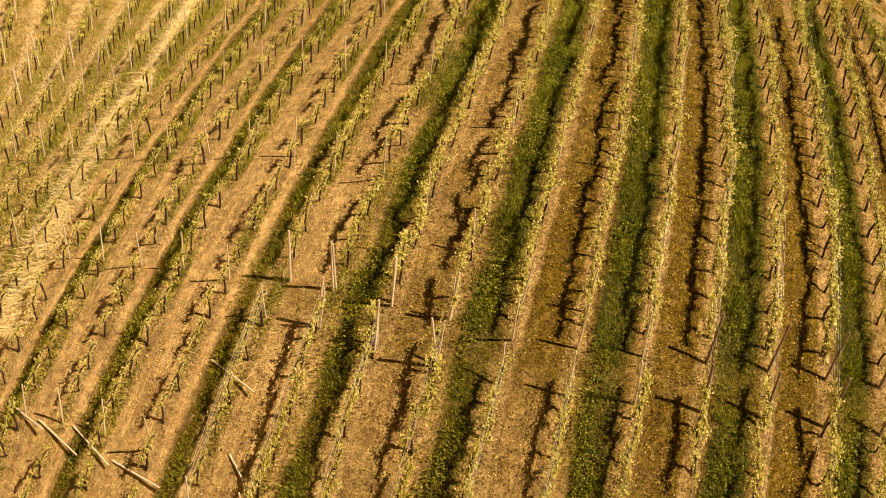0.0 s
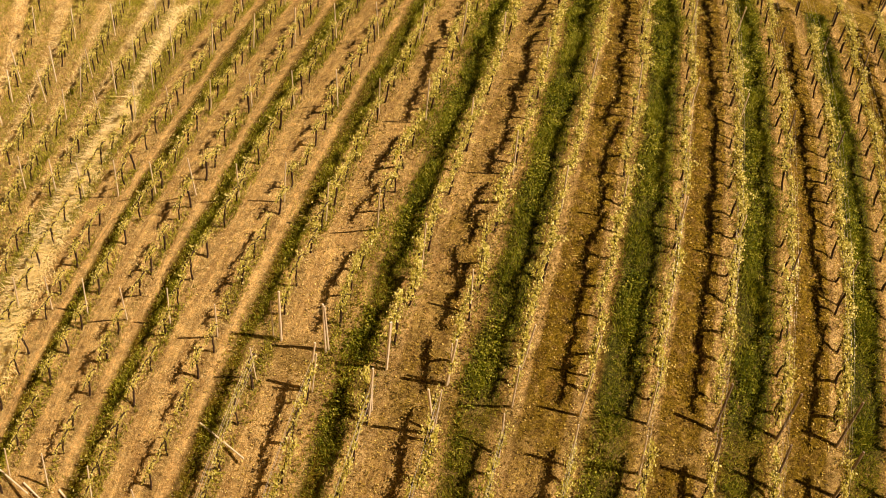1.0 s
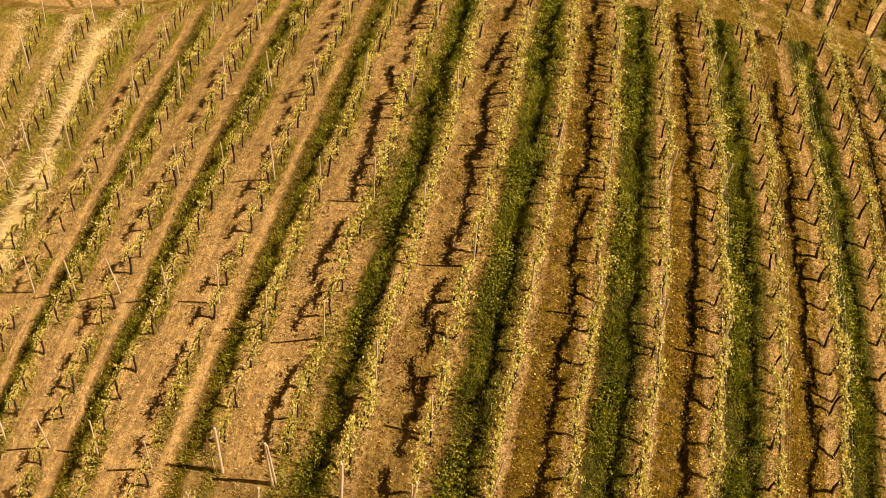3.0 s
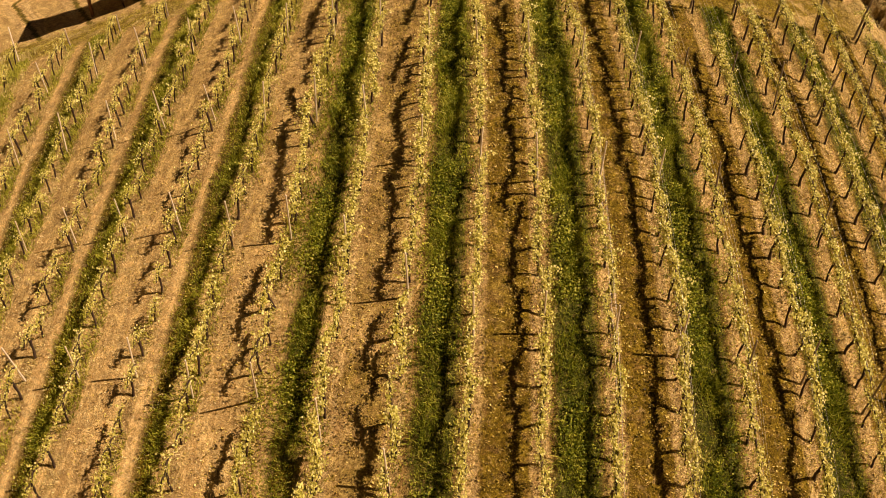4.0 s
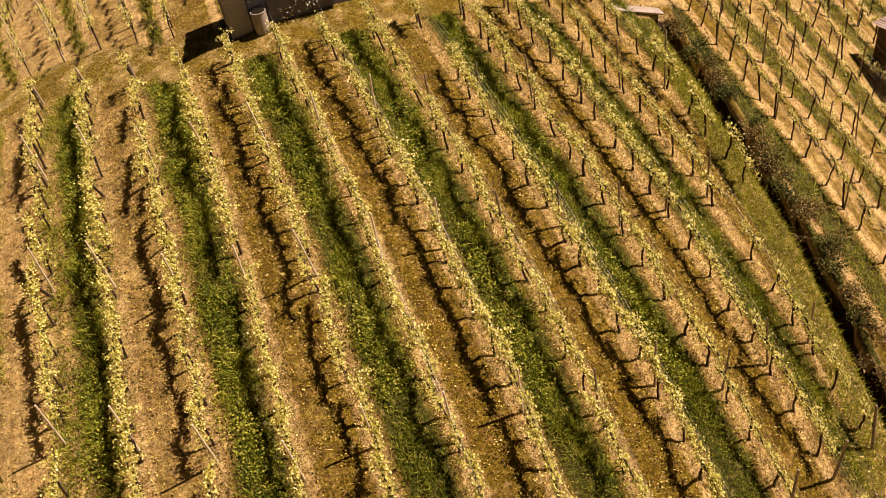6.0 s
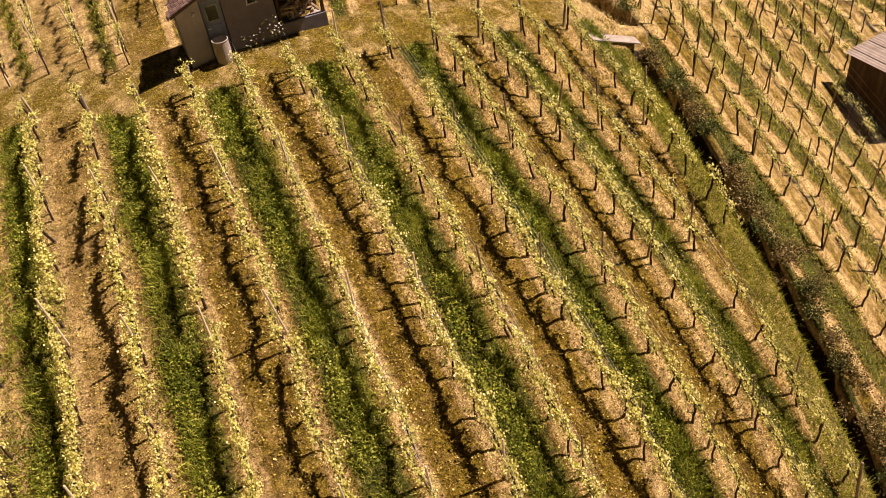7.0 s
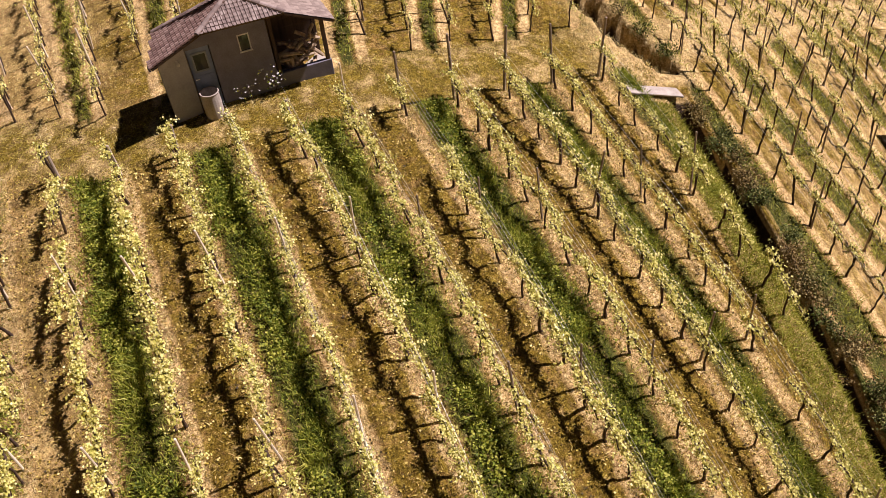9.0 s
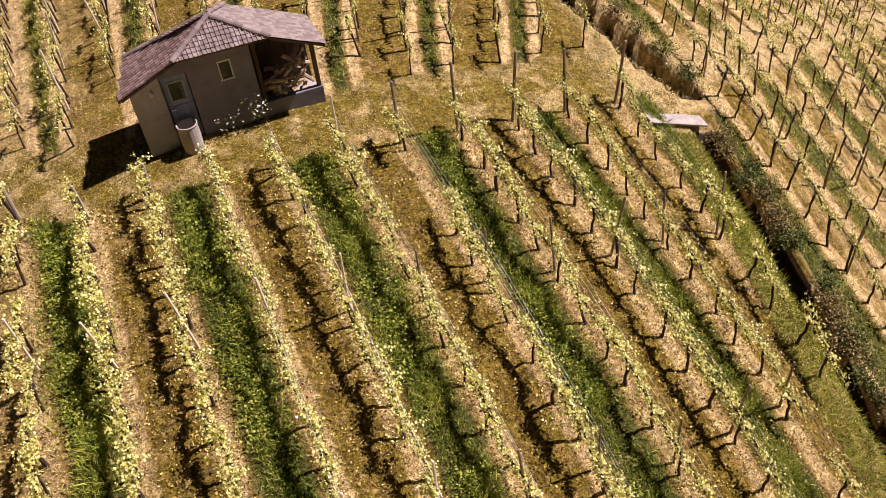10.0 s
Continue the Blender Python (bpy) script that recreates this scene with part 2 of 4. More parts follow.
def land(x, y):
    """Height of the ground in metres."""
    u, v = np.asarray(x, float) / S, np.asarray(y, float) / S
    a, b = soft_clip(u, -27, 19, 0.45) / 15, (soft_clip(v, 10, 37.5, 0.2) - 25) / 10
    z = sum(k * a ** i * b ** j for k, (i, j) in zip(TERRAIN, TERRAIN_TERMS))
    d = u - ditch_middle(v)
    along = np.clip((v - 34.6) / 0.5, 0, 1) + np.clip((33.6 - v) / 0.5, 0, 1)
    along = along * np.clip((v - 14) / 4, 0, 1) * np.clip((52 - v) / 6, 0, 1)
    z = z - 0.95 * along * np.exp(-(d / (0.27 + 0.12 * (v > 34))) ** 4)
    z = z + 0.02 * np.sin(u * 3.1 + v * 1.3) + 0.02 * np.sin(v * 2.7 - u * 1.9)
    return z * S + LIFT


def land_at(x, y):
    return float(land(x, y))


def lane_u(i, v):
    """Plan u of lane line i at v: whole numbers are green lanes, quarters either side of them the vine rows. Past the outer lanes the spacing stays even."""
    q = (np.asarray(v, float) - 25) / 10
    i = np.asarray(i, float)
    j = np.clip(i, -4.0, 6.5)
    u = sum(c * q ** a * j ** b for c, (a, b) in zip(LANES, LANE_TERMS))
    pitch = sum(c * b * q ** a * j ** (b - 1) for c, (a, b) in zip(LANES, LANE_TERMS) if b)
    return u + (i - j) * np.maximum(pitch, 2.0)


def lane_index(u, v):
    """Lane number of plan points, by a few Newton steps."""
    u, v = np.asarray(u, float), np.clip(np.asarray(v, float), 11, 41)
    i = np.clip((u + 7.25) / 3.0, -11, 9)
    for _ in range(14):
        slope = (lane_u(i + 0.01, v) - lane_u(i - 0.01, v)) / 0.02
        i = np.clip(i - (lane_u(i, v) - u) / np.maximum(slope, 1.5), -11, 9)
    return i


def right_row(k, v):
    """Plan u of row k across the ditch."""
    d = 35.5 - v
    return 11.45 + 1.42 * k + (0.09 + 0.012 * k) * d + np.where(d > 0, 0.004 * d ** 2, 0.0)


def right_index(u, v):
    lo, hi = right_row(0, v), right_row(10, v)
    return 10 * (u - lo) / (hi - lo)


def above_row(k, v):
    """Plan u of row k of the plot above the track; the rows fan out up the hill."""
    u0 = 2.96 + 1.08 * k
    return u0 + (0.07 + 0.042 * u0) * np.clip(v - 35.5, 0, 9)


def above_lane(u, v):
    """Lane number in the plot above the track: whole numbers are green lanes."""
    d = np.clip(v - 35.5, 0, 9)
    return ((u - 0.07 * d) / (1 + 0.042 * d) - 3.5) / 2.16


def track_low(u):
    """Lower edge of the grass track above the rows."""
    u = np.asarray(u, float)
    return 33.05 + 0.016 * np.clip(u + 1, 0, 20) ** 2 + 2.6 * (1 - np.exp(-np.clip(-5 - u, 0, 40) / 3))


def track_high(u):
    u = np.asarray(u, float)
    return 34.95 + 0.022 * np.clip(u - 1, 0, 20) ** 2 + 3.0 * (1 - np.exp(-np.clip(-5 - u, 0, 40) / 3))


def gap_mid(u):
    """Middle of the cross track between upper and lower rows."""
    d = np.maximum(0.0, np.asarray(u, float) + 3.0)
    return 16.83 + 0.19 * d + 0.006 * d * d


# ---- mesh helpers ----
def from_arrays(name, verts, faces, materials, slots=None, smooth=False, uv=None):
    """A mesh object from arrays: verts (n, 3), faces (m, k), uv per corner."""
    verts, faces = np.asarray(verts, np.float32), np.asarray(faces, np.int32)
    me = bpy.data.meshes.new(name)
    me.vertices.add(len(verts))
    me.vertices.foreach_set("co", verts.ravel())
    m, k = faces.shape
    me.loops.add(m * k)
    me.loops.foreach_set("vertex_index", faces.ravel())
    me.polygons.add(m)
    me.polygons.foreach_set("loop_start", np.arange(0, m * k, k, dtype=np.int32))
    if slots is not None:
        me.polygons.foreach_set("material_index", np.asarray(slots, np.int32))
    if smooth:
        me.polygons.foreach_set("use_smooth", np.ones(m, bool))
    for mat in materials:
        me.materials.append(mat)
    if uv is not None:
        layer = me.uv_layers.new(name="rows")
        layer.data.foreach_set("uv", np.asarray(uv, np.float32).ravel())
    me.update(calc_edges=True)
    me.validate()
    return me


def part(name, data, material, parent, label=""):
    """Links a mesh, or a bmesh as one mesh, under a thing or a part."""
    if isinstance(data, bmesh.types.BMesh):
        me = bpy.data.meshes.new(name)
        data.normal_update()
        data.to_mesh(me)
        data.free()
        data = me
    if material is not None and not data.materials:
        data.materials.append(material)
    ob = new(name, data)
    ob.parent = parent
    if label:
        tagged(ob, label)
    return ob


def box(bm, lo, hi, bevel=0.0):
    """A box between two corners."""
    r = bmesh.ops.create_cube(bm, size=1.0)
    lo, hi = Vector(lo), Vector(hi)
    for v in r["verts"]:
        v.co = Vector((lo[k] + (v.co[k] + 0.5) * (hi[k] - lo[k]) for k in range(3)))
    if bevel:
        edges = list({e for v in r["verts"] for e in v.link_edges})
        bmesh.ops.bevel(bm, geom=edges, offset=bevel, segments=1, affect="EDGES")
    return bm


def tube(points, radii, sides=6):
    """Verts and quads of a tube along points, closed at the end by a point."""
    pts = np.asarray(points, float)
    n = len(pts)
    tangent = np.gradient(pts, axis=0)
    tangent /= np.linalg.norm(tangent, axis=1)[:, None] + 1e-9
    side = np.cross(tangent, (0.31, 0.87, 0.38))
    side /= np.linalg.norm(side, axis=1)[:, None] + 1e-9
    up = np.cross(tangent, side)
    a = np.linspace(0, 2 * np.pi, sides, endpoint=False)
    ring = pts[:, None] + np.asarray(radii)[:, None, None] * (np.cos(a)[None, :, None] * side[:, None] + np.sin(a)[None, :, None] * up[:, None])
    verts = ring.reshape(-1, 3)
    faces = [(r * sides + k, r * sides + (k + 1) % sides, (r + 1) * sides + (k + 1) % sides, (r + 1) * sides + k) for r in range(n - 1) for k in range(sides)]
    return verts, np.array(faces)


def join(pieces):
    """One (verts, faces) from several with the same face size."""
    out_v, out_f, base = [], [], 0
    for v, f in pieces:
        out_v.append(v)
        out_f.append(np.asarray(f) + base)
        base += len(v)
    return np.concatenate(out_v), np.concatenate(out_f)


def leaf_cloud(rng, centres, size, flat=0.5):
    """One bent quad for each centre, with its own turn and size."""
    n = len(centres)
    s = size * rng.uniform(0.6, 1.25, n)
    nrm = rng.normal(size=(n, 3)) * (1, 1, 1) + (0, 0, flat)
    nrm /= np.linalg.norm(nrm, axis=1)[:, None]
    a = np.cross(nrm, rng.normal(size=(n, 3)))
    a /= np.linalg.norm(a, axis=1)[:, None]
    b = np.cross(nrm, a)
    c = np.asarray(centres)
    sa = s[:, None]
    verts = np.stack([c - a * sa * 0.55, c - b * sa * 0.5 - nrm * sa * 0.12, c + a * sa * 0.6, c + b * sa * 0.5 - nrm * sa * 0.12], 1).reshape(-1, 3)
    return verts, np.arange(n * 4).reshape(n, 4)


def blades(rng, x, y, height, width, lean=0.35):
    """One narrow four-sided blade of grass at each place."""
    n = len(x)
    z = land(x, y) - 0.02
    h = height * rng.uniform(0.5, 1.2, n)
    ang = rng.uniform(0, 2 * np.pi, n)
    side = np.stack([np.cos(ang), np.sin(ang), 0 * ang], 1) * (width * rng.uniform(0.6, 1.3, n))[:, None]
    tip = rng.normal(size=(n, 2)) * lean * h[:, None]
    base = np.stack([x, y, z], 1)
    mid = base + np.stack([tip[:, 0] * 0.35, tip[:, 1] * 0.35, h * 0.6], 1)
    top = base + np.stack([tip[:, 0], tip[:, 1], h], 1)
    verts = np.stack([base - side * 0.5, mid - side * 0.45, top, mid + side * 0.45], 1).reshape(-1, 3)
    return verts, np.arange(n * 4).reshape(n, 4)


# ---- ground ----
def ground():
    fine_x = np.concatenate([np.arange(-40, 11.39, 0.3), np.arange(11.4, 13.59, 0.1), np.arange(13.6, 36.01, 0.3)])
    fine_y = np.arange(6, 62.01, 0.3)
    grow = np.cumsum(1.0 * 1.28 ** np.arange(26))
    xs = np.concatenate([fine_x[0] - grow[::-1], fine_x, fine_x[-1] + grow])
    ys = np.concatenate([fine_y[0] - grow[::-1], fine_y, fine_y[-1] + grow])
    gx, gy = np.meshgrid(xs, ys)
    gz = land(gx, gy)
    far = np.maximum(0, np.hypot(np.maximum(np.abs(gx + 2) - 40, 0), np.maximum(np.abs(gy - 34) - 30, 0)))
    gz = np.where(far > 0, gz * np.exp(-far / 60) + (1 - np.exp(-far / 60)) * (land(np.clip(gx, -60, 60), np.clip(gy, -20, 80)) * 0.4), gz)
    u, v = gx / S, gy / S
    lane = lane_index(u, v)
    above = np.round(above_lane(u, v) + 20.0)
    off = above_lane(u, v) + 20.0 - above
    lane = np.where(u > ditch_middle(v) + 0.5, (right_index(u, np.clip(v, 15, 55)) - 0.7) / 1.74 + 40.0, lane)
    lane = np.where((v > track_high(u)) & (u < ditch_middle(v) - 0.3), above + np.sign(off) * np.minimum(np.abs(off) + 0.09, 0.5), lane)
    kind = np.clip((v - track_low(u)) / 0.35 + 0.5, 0, 1) * np.clip((track_high(u) - v) / 0.4 + 0.5, 0, 1)
    kind = np.maximum(kind, np.clip(1 - np.abs(u - ditch_middle(v) + 0.6) / 0.6, 0, 1) * 1.2)
    kind = np.maximum(kind, 0.55 * np.clip(1.3 - np.abs(v - gap_mid(u)) / 0.6, 0, 1) * (u > -10.3))
    kind = np.maximum(kind, np.clip((u - 8.0) / 0.8, 0, 1) * (v > 34) * (u < ditch_middle(v) + 1.0))
    kind = np.clip(kind, 0, 1)
    # kind 2 marks the ditch bed, whose shade is painted into the soil
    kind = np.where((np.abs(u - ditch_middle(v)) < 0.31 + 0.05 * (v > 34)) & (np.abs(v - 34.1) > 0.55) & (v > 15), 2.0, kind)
    ny, nx = gx.shape
    verts = np.stack([gx, gy, gz], -1).reshape(-1, 3)
    idx = np.arange(nx * ny).reshape(ny, nx)
    faces = np.stack([idx[:-1, :-1], idx[:-1, 1:], idx[1:, 1:], idx[1:, :-1]], -1).reshape(-1, 4)
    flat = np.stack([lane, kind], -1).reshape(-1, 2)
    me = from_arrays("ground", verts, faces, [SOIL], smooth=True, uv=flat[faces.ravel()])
    tagged(new("ground", me), "sloping vineyard soil with dry straw and mown lanes", "ground", kind="structure")


ground()


# ---- vines ----
RNG = np.random.default_rng(7)
VINE_STEP = 0.74       # plan units between vines
ROWS = [k * 0.5 + 0.25 for k in range(-16, 12)]


def vine_trunk(rng, reach):
    """A crooked trunk with a thick head and two short arms along the row."""
    h = rng.uniform(0.74, 0.84)
    zs = np.array([-0.08, 0.08, 0.28, 0.46, 0.62, h + 0.04])
    off = np.cumsum(rng.normal(0, 0.018, (6, 2)), 0) * np.array([1, 1.2])
    pts = np.column_stack([off[:, 0], off[:, 1], zs])
    r = np.array([0.046, 0.037, 0.032, 0.031, 0.040, 0.036]) * rng.uniform(0.9, 1.2)
    pieces = [tube(pts, r)]
    arms = []
    for s in (-1, 1):
        n = 6
        y = s * np.linspace(0, reach * rng.uniform(0.9, 1.08), n)
        arm = np.column_stack([pts[-1, 0] + rng.normal(0, 0.015, n) + np.linspace(0, rng.normal(0, 0.05), n), pts[-1, 1] + y,
                               pts[-1, 2] - 0.02 + np.array([0, 0.08, 0.11, 0.09, 0.04, -0.02]) * rng.uniform(0.7, 1.3)])
        arms.append(arm)
    return pieces[0], [tube(a, np.linspace(0.040, 0.020, 6), 4) for a in arms], arms, pts[-1]


def vine_leaves(rng, arms, head, count):
    """Leaves on short upright shoots along both arms."""
    cs = []
    for arm in arms:
        for shoot in range(16):
            q = 4.98 * (shoot + rng.uniform(0, 1)) / 16
            k = int(q)
            p = arm[k] + (arm[min(k + 1, 5)] - arm[k]) * (q - k)
            up, dx, dy = rng.uniform(-0.08, 0.24), rng.normal(0, 0.12), rng.normal(0, 0.09)
            for s in np.linspace(0, 1, count // 32):
                cs.append(p + (dx * s, dy * s, up * s) + rng.normal(0, (0.04, 0.05, 0.03)))
    return leaf_cloud(rng, np.array(cs), 0.054, 0.9)


def vine_set(count):
    made = []
    for k in range(count):
        rng = np.random.default_rng(100 + k)
        trunk, arm_tubes, arms, head = vine_trunk(rng, 0.36 if k in (2, 4, 8) else 0.58)
        made.append((trunk, arm_tubes, vine_leaves(rng, arms, head, [450, 580, 256, 510, 192, 620, 388, 545, 160][k])))
    return made


VINES = vine_set(9)


def follow(mesh, fall):
    """The canes and leaves of a vine run along the row, up or down the hill with the wires."""
    v, f = mesh
    out = v.copy()
    out[:, 2] += fall * np.clip(v[:, 1], -0.75, 0.75)
    return out, f


def vine_prototype(k, fall):
    trunk, arm_tubes, leaves = VINES[k]
    arm_tubes, leaves = [follow(a, fall) for a in arm_tubes], follow(leaves, fall)
    vine = new("grapevine")
    tagged(vine, "young grapevine with dark gnarled trunk and yellow-green spring leaves", "grapevine", "vines of the slope")
    part("trunk", from_arrays("trunk", *trunk, [VINE_BARK], smooth=True), None, vine)
    for a in arm_tubes:
        part("cane", from_arrays("cane", *a, [VINE_BARK], smooth=True), None, vine)
    part("foliage", from_arrays("foliage", *leaves, [VINE_LEAF]), None, vine, "yellow-green vine leaves")
    return vine


def vine_places():
    """Plan places (u, v, along-row turn) of all vines, and of the posts between them."""
    vines, posts = [], []
    for r in ROWS:
        spans = []
        if r < -3.6:
            spans = [(11.0, 24.6 + 0.25 * (-3.6 - r)), (26.2 + 0.2 * (-3.6 - r), "track")]
        elif r < -0.9:
            spans = [(10.5, "track")]
        elif r < 5.9:
            spans = [(10.5, "gap_low"), ("gap_high", "track")]
        elif r < 6.3:
            spans = [(17.5, 33.5)]
        for lo, hi in spans:
            if lo == "gap_high":
                lo = float(gap_mid(lane_u(r, 16.5))) + 0.45
            if hi == "gap_low":
                hi = float(gap_mid(lane_u(r, 16.5))) - 0.45
            if hi == "track":
                hi = float(track_low(lane_u(r, track_low(lane_u(r, 34.0))))) - 0.05
            n = max(2, round((hi - lo) / VINE_STEP))
            vs = np.linspace(hi, lo, n + 1)
            for k, v in enumerate(vs):
                u = float(lane_u(r, v))
                if u > float(ditch_middle(v)) - 0.75:
                    continue
                du = float(lane_u(r, v + 0.3)) - float(lane_u(r, v - 0.3))
                turn = -math.degrees(math.atan2(du, 0.6))
                if k % 5 == 0 or k == n:
                    posts.append((u, v, turn, k == 0 or k == n, r))
                if k != n and RNG.random() > 0.02:
                    vines.append((u + RNG.normal(0, 0.03), v - 0.28 + RNG.normal(0, 0.07), turn + RNG.normal(0, 4)))
    # the plot above the track, and the plot across the ditch
    for k in range(-16, 6):
        u0 = 2.96 + 1.08 * k
        for v in np.arange(float(track_high(u0)) + 0.35, 50, VINE_STEP):
            u = float(above_row(k, v))
            if u > float(ditch_middle(v)) - 1.1 or (-3.8 < u < 1.9 and v < 37.0):
                continue
            vines.append((u, float(v) + RNG.normal(0, 0.08), RNG.normal(0, 4)))
            if int((v - 30) / VINE_STEP) % 3 == 0:
                posts.append((u, float(v), 0.0, False, 20 + k))
    for k in (0.29 + 0.87 * n for n in range(-1, 14)):
        for v in np.arange(21 + RNG.uniform(0, VINE_STEP), 50, VINE_STEP):
            u = float(right_row(k, v))
            if u < float(ditch_middle(v)) + 0.8 or (16.8 < u < 20.6 and 31.0 < v < 34.0):
                continue
            vines.append((u, float(v) + RNG.normal(0, 0.08), 6 + RNG.normal(0, 4)))
            if int((v - 20) / VINE_STEP) % 4 == 0:
                posts.append((u, float(v), 6.0, False, 41 + round(k)))
    return vines, posts


def plant_vines(vines):
    protos = {}
    near = sorted(range(len(vines)), key=lambda k: (vines[k][0] - 0.5) ** 2 / 1.6 + (vines[k][1] - 25.5) ** 2)
    single = set(near[:300])
    rest_t, rest_l = [], []
    for k, (u, v, turn) in enumerate(vines):
        x, y = u * S, v * S
        m = pose(x, y, land_at(x, y), RNG.normal(0, 3), RNG.normal(0, 4), turn) @ Matrix.Scale(RNG.uniform(0.88, 1.12) * (0.88 if u < -9 else 1.0), 4)
        if u > ditch_middle(v) or (v > track_high(u) and u < 9):
            m = m @ Matrix.Diagonal((0.75, 1.0, 1.05, 1.0))
        kind = (0, 1, 3, 5, 6, 7)[int(RNG.integers(0, 6))] if u > -9 + RNG.normal(0, 1.5) else (2, 4, 8, 4, 8)[int(RNG.integers(0, 5))]
        if u > ditch_middle(v):
            kind = (4, 8, 2, 8)[int(RNG.integers(0, 4))]
        elif v > track_high(u) and u < 9:
            kind = (4, 8)[int(RNG.integers(0, 2))]
        elif u > 5.5 + RNG.normal(0, 1.5):
            kind = (6, 0, 2)[int(RNG.integers(0, 3))]
        fall = (land_at(x, y + 0.5) - land_at(x, y - 0.5))
        if k in single:
            key = (kind, round(fall / 0.14))
            if key not in protos:
                protos[key] = vine_prototype(kind, key[1] * 0.14)
                protos[key].matrix_basis = m
            else:
                one = copy_thing(protos[key], m)
                one.matrix_basis = m
        else:
            mat = np.array(m)
            trunk, arms, leaves = VINES[kind]
            for store, (pv, pf) in ((rest_t, trunk), (rest_t, follow(arms[0], fall)), (rest_t, follow(arms[1], fall)), (rest_l, follow(leaves, fall))):
                store.append((pv @ mat[:3, :3].T + mat[:3, 3], pf))
    field = new("far_grapevines")
    tagged(field, "rows of grapevines with dark trunks and yellow-green leaves", "grapevines", kind="stuff")
    part("trunks", from_arrays("trunks", *join(rest_t), [VINE_BARK], smooth=True), None, field)
    part("foliage", from_arrays("foliage", *join(rest_l), [VINE_LEAF]), None, field)


def post_mesh(height, radius, wood):
    bm = bmesh.new()
    bmesh.ops.create_cone(bm, cap_ends=True, segments=8, radius1=radius * 1.08, radius2=radius * 0.92, depth=height)
    for v in bm.verts:
        v.co.z += height / 2 - 0.15
        v.co.x += 0.008 * math.sin(v.co.z * 5)
    top = [f for f in bm.faces if f.normal.z > 0.9]
    r = bmesh.ops.inset_region(bm, faces=top, thickness=radius * 0.3)
    for f in top:
        for v in f.verts:
            v.co.z += 0.015
    me = bpy.data.meshes.new("vine_post")
    bm.to_mesh(me)
    bm.free()
    me.materials.append(wood)
    return me


def set_posts(posts):
    slim, thick, short = post_mesh(1.95, 0.03, SHADED_POST_WOOD), post_mesh(2.1, 0.042, SHADED_POST_WOOD), post_mesh(1.15, 0.045, POST_WOOD)
    stake, tall = post_mesh(1.95, 0.03, STAKE_WOOD), post_mesh(2.05, 0.04, STAKE_WOOD)
    far = sorted(range(len(posts)), key=lambda k: (posts[k][0] - 0.5) ** 2 / 1.6 + (posts[k][1] - 25.5) ** 2)[290:]
    rest = {SHADED_POST_WOOD: [], STAKE_WOOD: []}
    base = np.array([v.co for v in slim.vertices])
    quads = np.array([list(f.vertices) for f in slim.polygons if len(f.vertices) == 4])
    for k in far:
        u, v, turn, end, r = posts[k]
        m = np.array(pose(u * S, v * S, land_at(u * S, v * S), RNG.normal(0, 3), RNG.normal(0, 3), 0) @ Matrix.Scale(RNG.uniform(0.8, 1.0), 4))
        rest[STAKE_WOOD if u < -8 and v < track_low(u) else SHADED_POST_WOOD].append((base @ m[:3, :3].T + m[:3, 3], quads))
    for wood, label in ((SHADED_POST_WOOD, "slim weathered posts in shaded tone in the outer vine plots"), (STAKE_WOOD, "pale wooden stakes along the side rows of vines")):
        tagged(new("far_vine_posts", from_arrays("far_vine_posts", *join(rest[wood]), [wood])), label, "posts", kind="stuff")
    for u, v, turn, end, r in [p for k, p in enumerate(posts) if k not in set(far)]:
        x, y = u * S, v * S
        low = end and v > 32 and u < 0.2
        lean = 3.0 + 1.0 * (u < -8)
        # sunlit tone for posts on the left, shaded tone on the right
        ob = new("vine_post", stake if u < 1.5 and not low else short if low else thick if end else slim)
        ob.matrix_basis = pose(x, y, land_at(x, y), RNG.normal(0, lean), RNG.normal(0, lean), RNG.uniform(0, 360)) @ Matrix.Scale(RNG.uniform(0.88, 1.05) * (0.85 if u < -9 else 1.0), 4)
        label = "short weathered end post beside the grass track" if low else "pale wooden stake standing in a vine row" if u < 1.5 else "weathered end post of a vine row in shaded tone" if end else "slim weathered post in shaded tone between grapevines"
        tagged(ob, label, "post", "vineyard posts")
    for u, v in ((-9.46, 17.25), (-8.18, 17.24), (-8.28, 16.41), (-6.46, 17.18), (-6.54, 16.28), (-4.86, 17.26), (-4.83, 16.35)):     # tall stakes at the row ends by the cross track
        ob = new("vine_post", tall)
        ob.matrix_basis = pose(u * S, v * S, land_at(u * S, v * S), RNG.normal(0, 4), RNG.normal(0, 4), RNG.uniform(0, 360))
        tagged(ob, "tall pale wooden stake at the end of a vine row", "post", "vineyard posts")
    for u, v, du, dv in ((-10.73, 15.27, 1.0, -0.34), (-16.29, 13.57, 0.74, -0.24), (-15.08, 13.34, 0.81, -0.25), (-14.01, 13.41, 1.06, -0.41), (-12.52, 13.03, 1.01, -0.16), (-9.38, 13.69, 0.62, -0.4)):
        ob = new("vine_post", stake)
        foot = Vector((u * S, v * S, land_at(u * S, v * S) + 0.02))
        tip = Vector(((u + du) * S, (v + dv) * S, land_at((u + du) * S, (v + dv) * S) + 0.15))
        ob.matrix_basis = Matrix.Translation(foot) @ (tip - foot).to_track_quat("Z", "Y").to_matrix().to_4x4()
        tagged(ob, "pale wooden stake fallen aslant between vine rows", "post", "vineyard posts")


